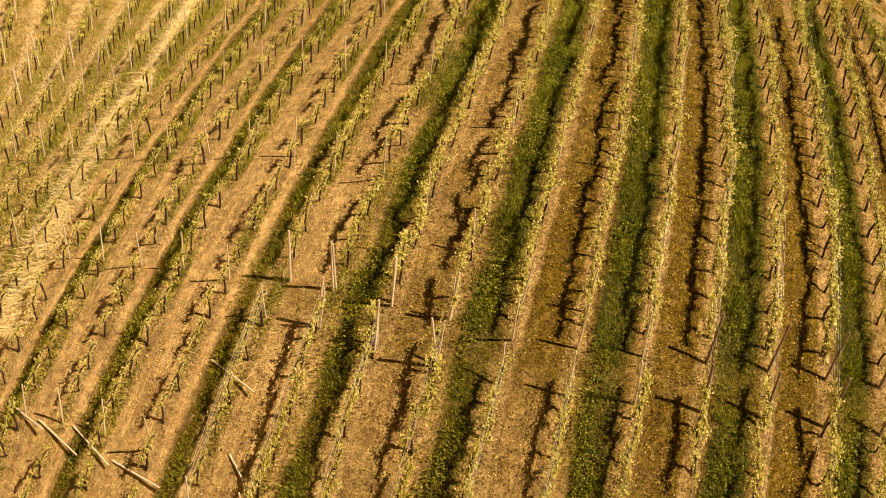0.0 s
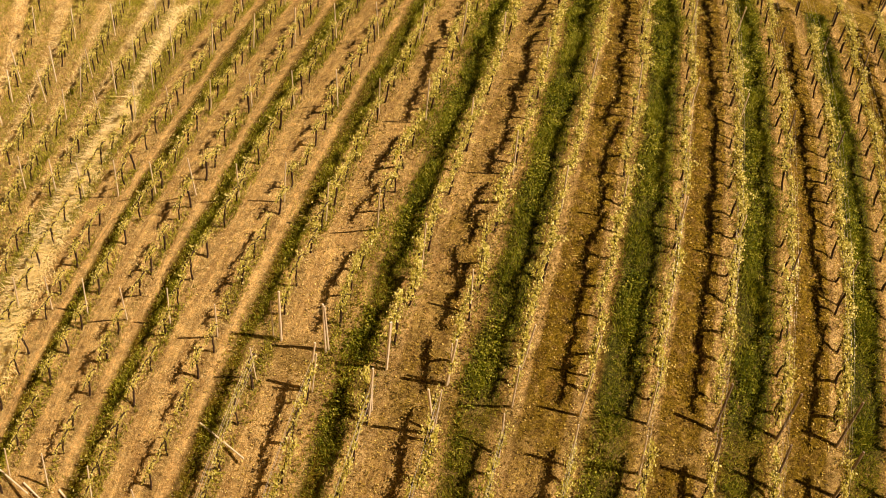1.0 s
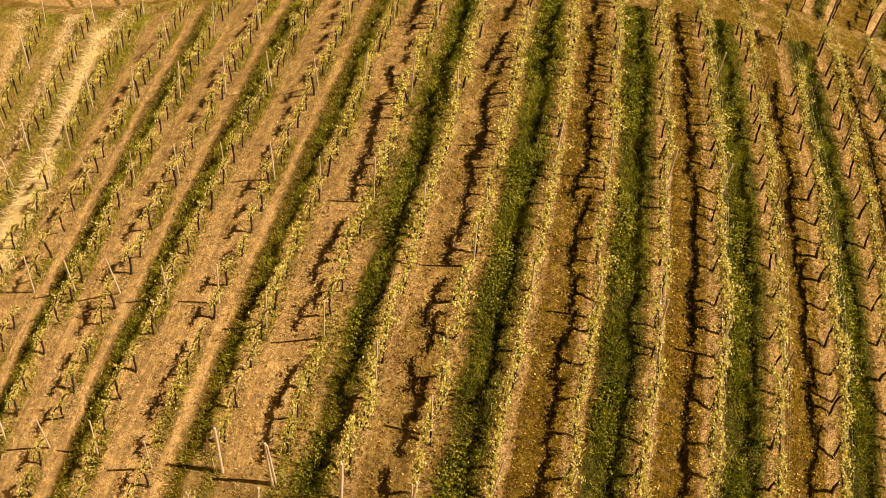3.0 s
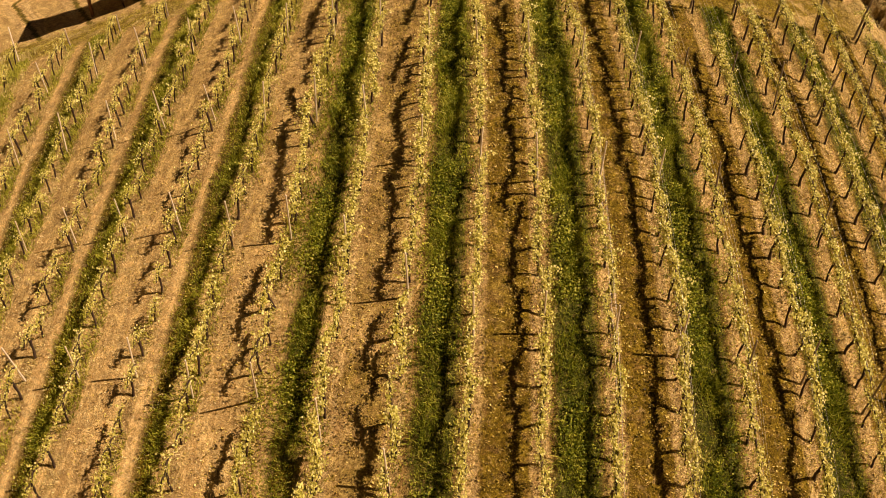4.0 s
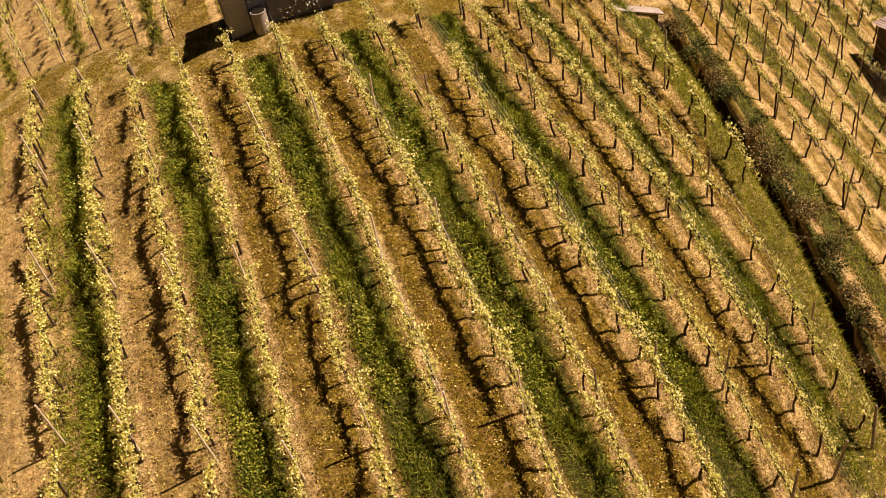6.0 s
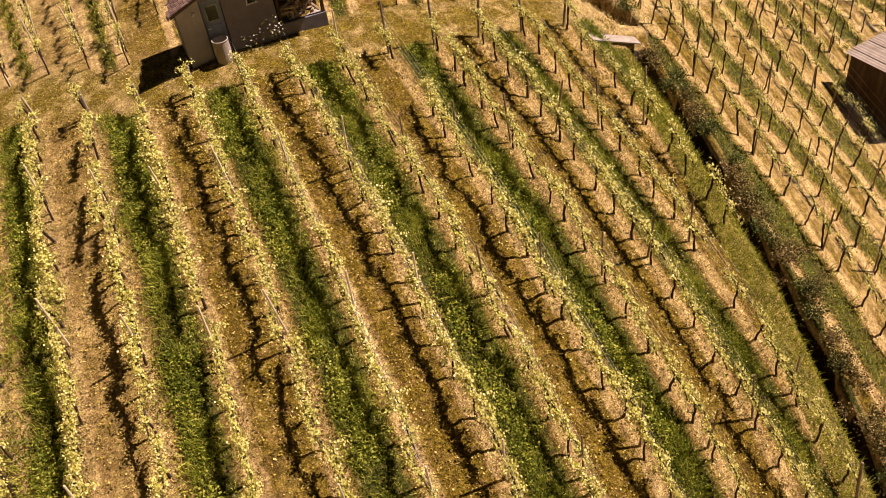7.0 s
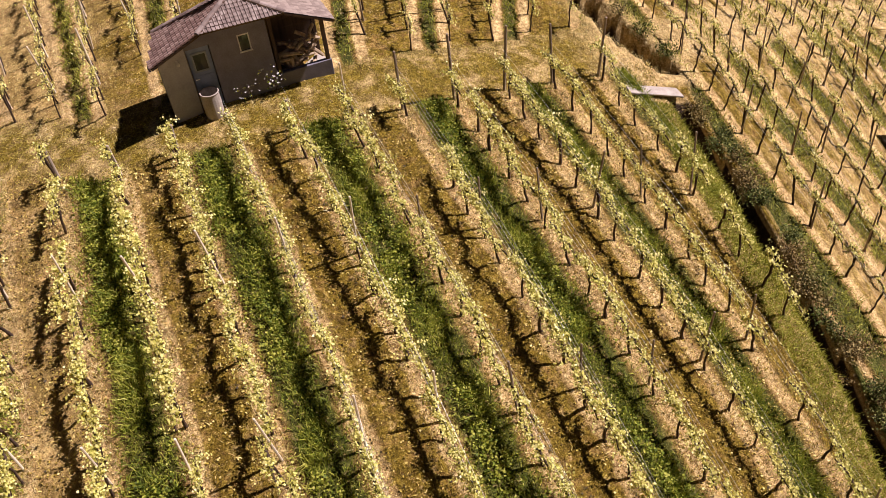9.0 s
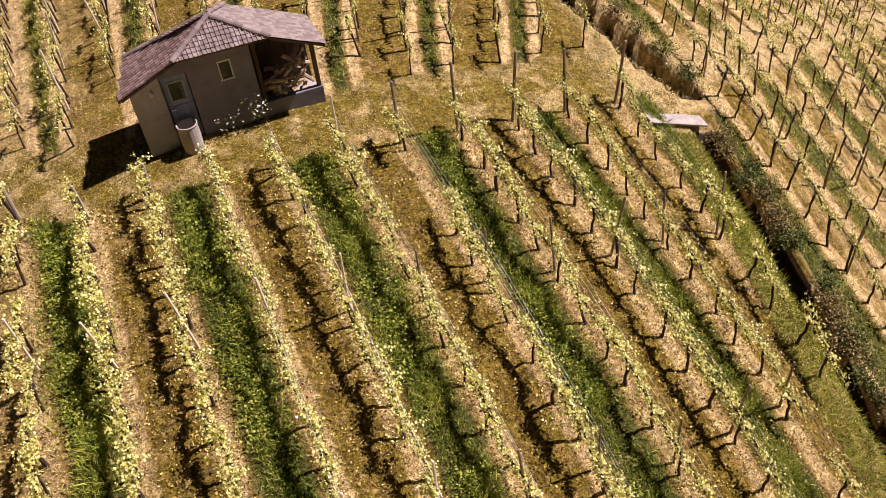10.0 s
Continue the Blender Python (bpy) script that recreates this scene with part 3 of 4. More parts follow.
def string_wires(posts):
    """Wires run from post to post along each row, one part for each unbroken wire."""
    rows = {}
    for u, v, turn, end, r in posts:
        rows.setdefault(r, []).append((v, u))
    for r, pts in rows.items():
        if r < -0.8 or 6 < r < 40:
            continue
        pts = sorted(p for p in pts if r > 2 or p[0] < 17.2)
        if len(pts) < 2:
            continue
        runs, run = [], [pts[0]]
        for p in pts[1:]:
            if p[0] - run[-1][0] < 6 and p[0] - run[-1][0] > 0.5:
                run.append(p)
            else:
                runs.append(run)
                run = [p]
        runs.append(run)
        thing = tagged(new("trellis_wires"), "thin galvanised trellis wires strung between vine posts", "wire", "trellis wires")
        for run in runs:
            if len(run) < 2:
                continue
            for h, dx in ((0.72, 0.0), (1.05, -0.05), (1.05, 0.05), (1.4, 0.0)):
                line = []
                for (v0, u0), (v1, u1) in zip(run, run[1:]):
                    for q in (0.0, 0.25, 0.5, 0.75):
                        x, y = (u0 + (u1 - u0) * q) * S + dx, (v0 + (v1 - v0) * q) * S
                        line.append((x, y, land_at(x, y) + h - 0.16 * q * (1 - q)))
                x, y = run[-1][1] * S + dx, run[-1][0] * S
                line.append((x, y, land_at(x, y) + h))
                # the lowest runs are thickened and pale in place of sun glint
                part("wire", from_arrays("wire", *tube(line, [0.0055 if run[-1][0] < 20 else 0.0020] * len(line), 4), [WIRE], smooth=True), None, thing)


vine_spots, post_spots = vine_places()
plant_vines(vine_spots)
set_posts(post_spots)
string_wires(post_spots)


# ---- grass ----
def scatter(rng, n, u0, u1, v0, v1):
    return rng.uniform(u0, u1, n), rng.uniform(v0, v1, n)


def lumps(u, v, k=1.0):
    """A patchy field between 0 and 1."""
    return 0.5 + 0.25 * np.sin(u * 2.3 * k + 1.7 * np.sin(v * 1.1 * k)) + 0.25 * np.sin(v * 1.9 * k + 2.1 * np.sin(u * 1.3 * k + 0.6))


def green_lane_grass():
    rng = np.random.default_rng(11)
    pieces, leaves, olive = [], [], []
    for i in range(-5, 7):
        n = {-5: 6000, -4: 7000, -3: 17000, -2: 20000, -1: 22000}.get(i, 22000 if i > 3 else 27000)
        n = int(n * 1.12) if i > -1 else int(n * 1.3)
        v = rng.uniform(10.5, 34.4 if i > -1 else 39.5, n)
        half = {-5: 0.09, -4: 0.09, -3: 0.10, -2: 0.11, -1: 0.13, 4: 0.15, 5: 0.13, 6: 0.09}.get(i, 0.2) * (0.7 + 0.6 * lumps(v * 0 + i * 3.0, v, 0.7))
        w = rng.normal(0, 0.5, n)
        u = lane_u(i + half * np.clip(w, -1.2, 1.2) + (0.065 if i < 0 else 0.0), v)
        ok = (v < track_low(u) - 0.05) & (u < ditch_middle(v) - 0.6) & ((np.abs(v - gap_mid(u)) > 0.35) | (u < -10.3) | (rng.random(n) < 0.5)) & (lumps(u, v, 2.2) + rng.random(n) * 0.8 > 0.45)
        u, v = u[ok], v[ok]
        tall = 0.09 + 0.20 * lumps(u, v, 1.6) ** 1.5
        (olive if i < 0 else pieces).append(blades(rng, u * S, v * S, tall * (0.75 if i < 0 else 1.0), 0.026, 0.55))
        if 0 <= i < 5:
            pick = rng.random(len(u)) < 0.5 * (lumps(u, v, 0.9) > 0.45)
            x, y = u[pick] * S, v[pick] * S
            leaves.append(leaf_cloud(rng, np.column_stack([x, y, land(x, y) + rng.uniform(0.04, 0.2, len(x))]), 0.06, 1.0))
    tagged(new("lane_grass", from_arrays("lane_grass", *join(pieces), [GREEN_GRASS])), "tall green grass growing in lanes between vine rows", "grass", kind="stuff")
    tagged(new("side_lane_grass", from_arrays("side_lane_grass", *join(olive), [OLIVE_GRASS])), "olive-green grass in narrow strips beside vine rows", "grass", kind="stuff")
    tagged(new("lane_weeds", from_arrays("lane_weeds", *join(leaves), [GREEN_GRASS])), "broad-leaved green weeds among the lane grass", "weeds", kind="stuff")


def dry_lane_cover():
    rng = np.random.default_rng(12)
    u, v = scatter(rng, 620000, -29, 10.2, 11, 39)
    lane = lane_index(u, v)
    d = np.abs(lane - np.round(lane))
    ok = ((d > 0.17) | ((lane < -0.5) & (np.abs(lane - np.round(lane) - 0.08) > 0.07)) | (lane > 4.5)) & (u < ditch_middle(v) - 0.5) & (v < track_low(u) + 0.1)
    u, v, d = u[ok], v[ok], d[ok]
    keep = lumps(u, v, 3.1) + rng.random(len(u)) * 1.1 > 0.75
    grass = keep & (rng.random(len(u)) < np.where(u < -8, 0.34, 0.22))
    side = grass & (u < -8 + 2 * rng.normal(size=len(u)) - 0.9 * np.clip(v - 20, 0, 20))
    me = from_arrays("pale_straw", *blades(rng, u[side] * S, v[side] * S, np.full(side.sum(), 0.06), 0.016, 1.2), [GOLD_STRAW])
    tagged(new("pale_straw", me), "pale golden straw lying between the side rows", "grass", kind="stuff")
    dull = grass & ~side
    me = from_arrays("dry_grass", *blades(rng, u[dull] * S, v[dull] * S, np.full(dull.sum(), 0.07), 0.013, 0.7), [DRY_GRASS])
    tagged(new("dry_grass", me), "short dry straw-coloured grass among vine rows", "grass", kind="stuff")
    lit = keep & ~grass & (u > -9 + 3 * rng.normal(size=len(u)))
    tuft = lit & (rng.random(len(u)) < 0.6)
    me = from_arrays("ochre_grass", *blades(rng, u[tuft] * S, v[tuft] * S, np.full(tuft.sum(), 0.08), 0.022, 1.0), [LITTER])
    tagged(new("ochre_grass", me), "low ochre clover and mown grass between vine rows", "grass", kind="stuff")
    lit &= ~tuft
    x, y = u[lit] * S, v[lit] * S
    me = from_arrays("litter", *leaf_cloud(rng, np.column_stack([x, y, land(x, y) + rng.uniform(0.005, 0.05, len(x))]), 0.055, 1.5), [LITTER])
    tagged(new("leaf_litter", me), "ochre dry leaf litter and clover between vine rows", "litter", kind="stuff")
    # tufts of dead grass
    uc, vc = scatter(rng, 27000, -29, 10.0, 11, 39)
    lane = lane_index(uc, vc)
    ok = ((np.abs(lane - np.round(lane)) > 0.2) | ((lane < -0.5) & (np.abs(lane - np.round(lane) - 0.08) > 0.09))) & (uc < ditch_middle(vc) - 0.6) & (vc < track_low(uc))
    uc, vc = np.repeat(uc[ok], 5), np.repeat(vc[ok], 5)
    uc, vc = uc + rng.normal(0, 0.035, len(uc)), vc + rng.normal(0, 0.035, len(vc))
    me = from_arrays("grass_tufts", *blades(rng, uc * S, vc * S, np.full(len(uc), 0.08), 0.013, 0.7), [DRY_GRASS])
    tagged(new("grass_tufts", me), "scattered tufts of dead straw-coloured grass", "grass", kind="stuff")
    # pale grass left standing under the vines
    u, v = scatter(rng, 720000, -22, 10.2, 11, 39)
    lane = lane_index(u, v)
    under = (np.abs(np.abs(lane - np.round(lane)) - 0.255) < 0.04 + 0.04 * rng.random(len(u))) & (u < ditch_middle(v) - 0.5) & (v < track_low(u)) & (lumps(u, v, 1.7) + rng.random(len(u)) * 0.9 > 0.4)
    weedy = under & (u < -7.5) & (lumps(u, v, 1.0) + rng.random(len(u)) * 0.5 > 0.8)
    me = from_arrays("row_weeds", *blades(rng, u[weedy] * S, v[weedy] * S, np.full(weedy.sum(), 0.2), 0.03, 0.7), [BRIGHT_GRASS])
    tagged(new("row_weeds", me), "yellow-green weeds growing along the side rows", "weeds", kind="stuff")
    under &= ~weedy
    u, v = u[under], v[under]
    me = from_arrays("under_vine_grass", *blades(rng, u * S, v * S, np.full(len(u), 0.10), 0.018, 0.7), [PALE_GRASS])
    tagged(new("under_vine_grass", me), "pale yellow grass left standing under the vines", "grass", kind="stuff")
    # a strip of tall golden straw left standing
    n = 62000
    v = rng.uniform(15, 34.5, n)
    u = -18.78 + 0.18 * np.clip(22 - v, 0, 9) - 0.15 * np.clip(v - 22, 0, 3) - 0.4 * np.clip(v - 25, 0, 12) + rng.normal(0, 0.21, n) * np.where(v < 25.5, 1.3 - 0.04 * (v - 15), 0.6)
    thick = (v < 25.5) | (rng.random(n) < 0.16)
    u, v, n = u[thick], v[thick], int(thick.sum())
    me = from_arrays("straw", *blades(rng, u * S, v * S, np.full(n, 0.13), 0.03, 2.4), [GOLD_STRAW])
    tagged(new("tall_straw", me), "strip of tall golden dead grass beside the vine rows", "grass", kind="stuff")


def meadow():
    rng = np.random.default_rng(13)
    u, v = scatter(rng, 190000, -24, 11, 32.5, 44)
    ok = ((v > track_low(u) - 0.3) & (v < track_high(u) + 0.3)) | ((u > 7.6) & (v > 33.8) & (u < ditch_middle(v) - 0.35))
    hx, hy = (u + 2.93) * 0.99 + (v - 34.2) * 0.15, (v - 34.2) * 0.99 - (u + 2.93) * 0.15
    ok &= ~((hx > -0.1) & (hx < 4.2) & (hy > -0.05) & (hy < 1.6))
    a = (u[ok], v[ok])
    u, v = scatter(rng, 110000, 7.6, 11, 20, 33.8)
    ok = (u > ditch_middle(v) - 1.25) & (u < ditch_middle(v) - 0.27)
    ok &= ~((np.abs(v - 33.6) < 0.35) & (u > 8.0))
    bank = (rng.random(ok.sum()) < 0.75)
    x, y = u[ok][bank] * S, v[ok][bank] * S
    me = from_arrays("bank_grass", *blades(rng, x, y, np.full(len(x), 0.14), 0.026, 0.7), [BRIGHT_GRASS])
    tagged(new("bank_grass", me), "olive-green grass on the ditch bank", "grass", kind="stuff")
    u, v = np.concatenate([a[0], u[ok][~bank]]), np.concatenate([a[1], v[ok][~bank]])
    dead = lumps(u, v, 1.6) + 0.5 * rng.random(len(u)) + 0.4 * np.clip(u - 6, 0, 2) * (v > 33.5) > 1.08
    x, y = u[dead] * S, v[dead] * S
    me = from_arrays("track_straw", *blades(rng, x, y, np.full(len(x), 0.06), 0.02, 1.3), [PALE_GRASS])
    tagged(new("track_straw", me), "pale dead grass patches on the track", "grass", kind="stuff")
    u, v = u[~dead], v[~dead]
    me = from_arrays("meadow_grass", *blades(rng, u * S, v * S, np.full(len(u), 0.06), 0.022, 0.7), [MEADOW_GRASS])
    tagged(new("track_grass", me), "yellow-green mown grass on the track and ditch bank", "grass", kind="stuff")


def outer_grass():
    """Patchy green and dry grass in the plots above the track and across the ditch."""
    rng = np.random.default_rng(14)
    u, v = scatter(rng, 380000, -16, 30, 20, 50)
    across = (u > ditch_middle(v) + 0.6) & (v > 20)
    above = (v > track_high(u) + 0.4) & (u < ditch_middle(v) - 0.8)
    k1 = (right_index(u, v) - 0.7) / 1.74 + 0.06 * (lumps(u, v, 0.9) - 0.5)
    k2 = above_lane(u, v)
    f = np.where(across, 1 - 2.0 * np.abs(k1 - np.round(k1)), 1 - 2.0 * np.abs(k2 - np.round(k2)))
    green = (across | above) & (f > np.where(across, 0.60, 0.8)) & (lumps(u, v, 1.5) + rng.random(len(u)) * 0.6 > 0.55)
    dry = (across | above) & ~green & (rng.random(len(u)) < 0.22)
    hx, hy = (u + 2.93) * 0.99 + (v - 34.2) * 0.15, (v - 34.2) * 0.99 - (u + 2.93) * 0.15
    clear = ~((hx > -0.1) & (hx < 4.2) & (hy > -0.05) & (hy < 1.6))
    for name, ok, mat, h, label in (("plot_grass", green & clear & ~across, OLIVE_GRASS, 0.17, "green grass in the lanes of the neighbouring plots"),
                                    ("row_grass", green & clear & across, BRIGHT_GRASS, 0.2, "broken strips of yellow-green grass beside vines"),
                                    ("plot_straw", dry & clear, PALE_GRASS, 0.07, "short dry grass in the neighbouring vine plots")):
        me = from_arrays(name, *blades(rng, u[ok] * S, v[ok] * S, np.full(ok.sum(), h), 0.03, 0.7), [mat])
        tagged(new(name, me), label, "grass", kind="stuff")


def side_plot_grass():
    """Rough yellow-green grass over the plot beyond the straw strip."""
    rng = np.random.default_rng(15)
    u, v = scatter(rng, 150000, -34, -17, 14, 37)
    lane = lane_index(u, v)
    off = np.abs(lane * 2 - np.round(lane * 2))
    ok = (lane < -3.62) & (lumps(u, v, 1.1) + rng.random(len(u)) * 0.9 > 0.4)
    straw = ok & (off < 0.1 + 0.08 * lumps(u, v, 1.4))
    me = from_arrays("straw_strips", *blades(rng, u[straw] * S, v[straw] * S, np.full(straw.sum(), 0.1), 0.024, 1.6), [GOLD_STRAW])
    tagged(new("straw_strips", me), "narrow strips of golden straw between older vine rows", "grass", kind="stuff")
    ok &= ~straw
    olive = ok & (off > 0.2) & (lumps(u, v, 0.8) + 0.5 * rng.random(len(u)) > 0.5)
    ok &= ~olive
    me = from_arrays("olive_rough_grass", *blades(rng, u[olive] * S, v[olive] * S, np.full(olive.sum(), 0.16), 0.028, 0.9), [BRIGHT_GRASS])
    tagged(new("olive_rough_grass", me), "rough olive-green grass between older vine rows", "grass", kind="stuff")
    me = from_arrays("rough_grass", *blades(rng, u[ok] * S, v[ok] * S, np.full(ok.sum(), 0.15), 0.026, 1.0), [PALE_GRASS])
    tagged(new("rough_grass", me), "rough yellow-green grass between older vine rows", "grass", kind="stuff")


green_lane_grass()
side_plot_grass()
dry_lane_cover()
meadow()
outer_grass()


# ---- hut beside the track ----
HUT = pose(-3.50, 41.03, 15.62, 0.4, 1.6, 8.6) @ Matrix.Diagonal((0.96, 0.97, 0.93, 1.0))
PLASTER = plain_material("rough_grey_plaster", (0.12, 0.11, 0.14), (0.225, 0.21, 0.26), 2.2, 0.9, bump=0.5)
PALE_PANEL = plain_material("pale_lilac_grey", (0.27, 0.26, 0.30), (0.44, 0.42, 0.46), 2.0, 0.9, bump=0.4)
CONCRETE = plain_material("pale_concrete", (0.22, 0.18, 0.15), (0.50, 0.44, 0.38), 3.0, 0.9)
BLUE_PAINT = plain_material("faded_blue_paint", (0.15, 0.18, 0.30), (0.25, 0.30, 0.46), 4.0, 0.7)
PALE_BLUE = plain_material("pale_blue_paint", (0.16, 0.18, 0.22), (0.32, 0.34, 0.38), 4.0, 0.7)
BEAM_WOOD = wood_material("dark_beam_wood", (0.04, 0.025, 0.018), (0.14, 0.09, 0.06), 6)
LOG_WOOD = wood_material("split_log_wood", (0.25, 0.17, 0.10), (0.72, 0.58, 0.42), 8)
WHITE_PAINT = plain_material("white_paint", (0.45, 0.44, 0.43), (0.68, 0.66, 0.64), 5.0, 0.6)
GLASS_DARK = Nodes("window_glass", 0.08, 0.0, 0.6).colour((0.02, 0.022, 0.025)).mat
RED_WOOD = wood_material("red_brown_wood", (0.11, 0.045, 0.025), (0.30, 0.15, 0.085), 7)
BLOOM = plain_material("pale_pink_petal", (0.62, 0.42, 0.42), (0.86, 0.72, 0.68), 9.0, 0.6)
RUST_SHEET = plain_material("weathered_sheet_metal", (0.25, 0.18, 0.14), (0.5, 0.43, 0.37), 2.0, 0.6, 0.3)


def tile_material(name, stops):
    m = Nodes(name, 0.85, spec=0.25)
    p = m.coords()
    n = m.math("ADD", m.math("MULTIPLY", m.chance(), 0.55), m.math("MULTIPLY", m.noise(p, 9.0, 5), 0.5))
    m.colour(m.ramp(n, stops))
    m.bump(m.noise(p, 40.0, 4), 0.4, 0.01)
    return m.mat


# tile tone is set per roof plane: red-brown left, paler right, grey hip
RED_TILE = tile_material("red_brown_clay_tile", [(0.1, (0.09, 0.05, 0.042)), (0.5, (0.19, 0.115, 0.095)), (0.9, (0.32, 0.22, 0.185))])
PALE_TILE = tile_material("pale_clay_tile", [(0.1, (0.15, 0.11, 0.09)), (0.5, (0.23, 0.175, 0.15)), (0.9, (0.33, 0.26, 0.22))])
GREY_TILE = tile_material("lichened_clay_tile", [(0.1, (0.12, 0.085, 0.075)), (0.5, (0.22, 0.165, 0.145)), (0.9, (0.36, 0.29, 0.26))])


def roof_tile_mesh(w, h, material, relief=1.0):
    """A flat interlocking tile with a raised roll at one side; x across, y down the slope."""
    prof = [(0.0, 0.0), (0.14, 0.028), (0.32, 0.028), (0.46, 0.004), (1.0, 0.004)]
    bm = bmesh.new()
    top, low = [], []
    for j, (y, lift) in enumerate(((0.0, 0.0), (h, 0.022 * relief))):
        top.append([bm.verts.new((x * w, y, z * relief + lift)) for x, z in prof])
        low.append([bm.verts.new((x * w, y, z * relief + lift - 0.02)) for x, z in prof])
    for k in range(len(prof) - 1):
        bm.faces.new((top[0][k], top[0][k + 1], top[1][k + 1], top[1][k]))
        bm.faces.new((top[1][k], top[1][k + 1], low[1][k + 1], low[1][k]))
    bm.faces.new((top[0][0], top[1][0], low[1][0], low[0][0]))
    bmesh.ops.recalc_face_normals(bm, faces=bm.faces)
    me = bpy.data.meshes.new("tile")
    bm.to_mesh(me)
    bm.free()
    me.materials.append(material)
    return me


def slope(parent, name, corners, material, tile_mesh, w, h, inside):
    """A roof plane (a board with thickness) and its tiles. corners: eave start, eave end, then the rest. inside(a, b) keeps tiles within the plane."""
    pts = [Vector(c) for c in corners]
    along = (pts[1] - pts[0]).normalized()
    nrm = (pts[1] - pts[0]).cross(pts[2] - pts[0]).normalized()
    if nrm.z < 0:
        nrm = -nrm
    up = nrm.cross(along)
    if up.z < 0:
        up = -up
    bm = bmesh.new()
    a = [bm.verts.new(p - nrm * 0.03) for p in pts]
    b = [bm.verts.new(p - nrm * 0.09) for p in pts]
    bm.faces.new(a)
    bm.faces.new(b[::-1])
    for k in range(len(pts)):
        bm.faces.new((a[k], b[k], b[(k + 1) % len(pts)], a[(k + 1) % len(pts)]))
    bmesh.ops.recalc_face_normals(bm, faces=bm.faces)
    board = part(name, bm, BEAM_WOOD, parent)
    width = (pts[1] - pts[0]).length
    height = max((p - pts[0]).dot(up) for p in pts)
    lo = min((p - pts[0]).dot(along) for p in pts)
    hi = max((p - pts[0]).dot(along) for p in pts)
    rows = int(height / h) + 1
    flip = along.cross(-up).dot(nrm) > 0
    ax = along if flip else -along
    for r in range(rows):
        top = (r + 1) * h
        for c in range(int((hi - lo) / w) + 1):
            s = lo + c * w
            if not inside(s + w / 2, top - h / 2):
                continue
            o = pts[0] + along * (s if flip else s + w) + up * top
            m = Matrix((ax, -up, nrm)).transposed().to_4x4()
            m.translation = o + nrm * 0.004 * random.random()
            tile = new("tile", tile_mesh)
            tile.parent = board
            tile.matrix_basis = m @ pose(0, 0, 0, random.gauss(0, 0.6), random.gauss(0, 0.6), random.gauss(0, 0.5))
    return board


def hut():
    thing = new("stone_hut")
    tagged(thing, "small grey plastered hut with clay tile roof and open porch", "hut")
    thing.matrix_basis = HUT
    W, ROOM, D = 4.84, 3.15, 1.30             # width with porch, room width, depth
    el, hl, hr, er = 1.78, 2.40, 2.34, 1.72   # heights of left eave, hip corners, right eave
    xr, zr = 2.45, 2.92                       # ridge
    xl, xe = -0.22, 5.06                      # eaves
    lt = lambda x: el + (zr - el) * (x - xl) / (xr - xl)
    rt = lambda x: er + (zr - er) * (xe - x) / (xe - xr)

    def wall(name, outline, y0, y1, holes=()):
        """A wall in the x-z plane; openings are left out as rectangles."""
        xs = sorted({p[0] for p in outline} | {h[0] for h in holes} | {h[1] for h in holes})
        bm = bmesh.new()

        def top(x):
            return min(lt(x), rt(x), 2.36) - 0.08
        for a, b in zip(xs, xs[1:]):
            spans = [(-0.45, None)]
            for h0, h1, z0, z1 in holes:
                if h0 <= a + 1e-6 and b <= h1 + 1e-6:
                    spans = [(-0.45, z0), (z1, None)] if z0 > -0.4 else [(z1, None)]
            for z0, z1 in spans:
                v = [bm.verts.new((x, y, z)) for y in (y0, y1) for x, z in ((a, z0), (b, z0), (b, top(b) if z1 is None else z1), (a, top(a) if z1 is None else z1))]
                bm.faces.new(v[0:4])
                bm.faces.new(v[7:3:-1])
                for k in range(4):
                    bm.faces.new((v[k], v[k + 4], v[(k + 1) % 4 + 4], v[(k + 1) % 4]))
        bmesh.ops.remove_doubles(bm, verts=bm.verts, dist=1e-4)
        bmesh.ops.recalc_face_normals(bm, faces=bm.faces)
        return part(name, bm, PLASTER, thing)

    out = [(0, 0), (1.1, 0), (2.0, 0), (xr, 0), (2.9, 0), (ROOM, 0)]
    wall("front_wall", out, 0.0, 0.18, [(0.80, 1.48, -0.45, 1.86), (2.28, 2.62, 1.36, 1.90)])
    wall("back_wall", out, D - 0.18, D)
    for name, x0, x1 in (("side_wall", 0.0, 0.18), ("side_wall", ROOM - 0.18, ROOM)):
        bm = bmesh.new()
        box(bm, (x0, 0.18, -0.45), (x1, D - 0.18, min(lt(x0), rt(x1)) - 0.1))
        part(name, bm, PLASTER, thing)

    # a thin strip in a paler tone between the corner and the door
    bm = bmesh.new()
    v = [bm.verts.new((x, y, z)) for y in (-0.012, 0.0) for x, z in ((0.0, -0.45), (0.78, -0.45), (0.78, lt(0.78) - 0.11), (0.0, lt(0.0) - 0.11))]
    bm.faces.new(v[0:4])
    bm.faces.new(v[7:3:-1])
    for k in range(4):
        bm.faces.new((v[k], v[k + 4], v[(k + 1) % 4 + 4], v[(k + 1) % 4]))
    bmesh.ops.recalc_face_normals(bm, faces=bm.faces)
    part("wall_panel", bm, PALE_PANEL, thing, "paler strip of wall beside the door")

    # door: blue boards, small pane, handle
    bm = bmesh.new()
    box(bm, (0.82, 0.09, -0.28), (1.46, 0.13, 1.84), 0.006)
    door = part("door", bm, BLUE_PAINT, thing, "faded blue wooden door with a small pane")
    for k in range(4):
        bm = bmesh.new()
        box(bm, (0.83 + 0.157 * k, 0.076, -0.27), (0.978 + 0.157 * k, 0.09, 0.95), 0.005)
        part("board", bm, BLUE_PAINT, door)
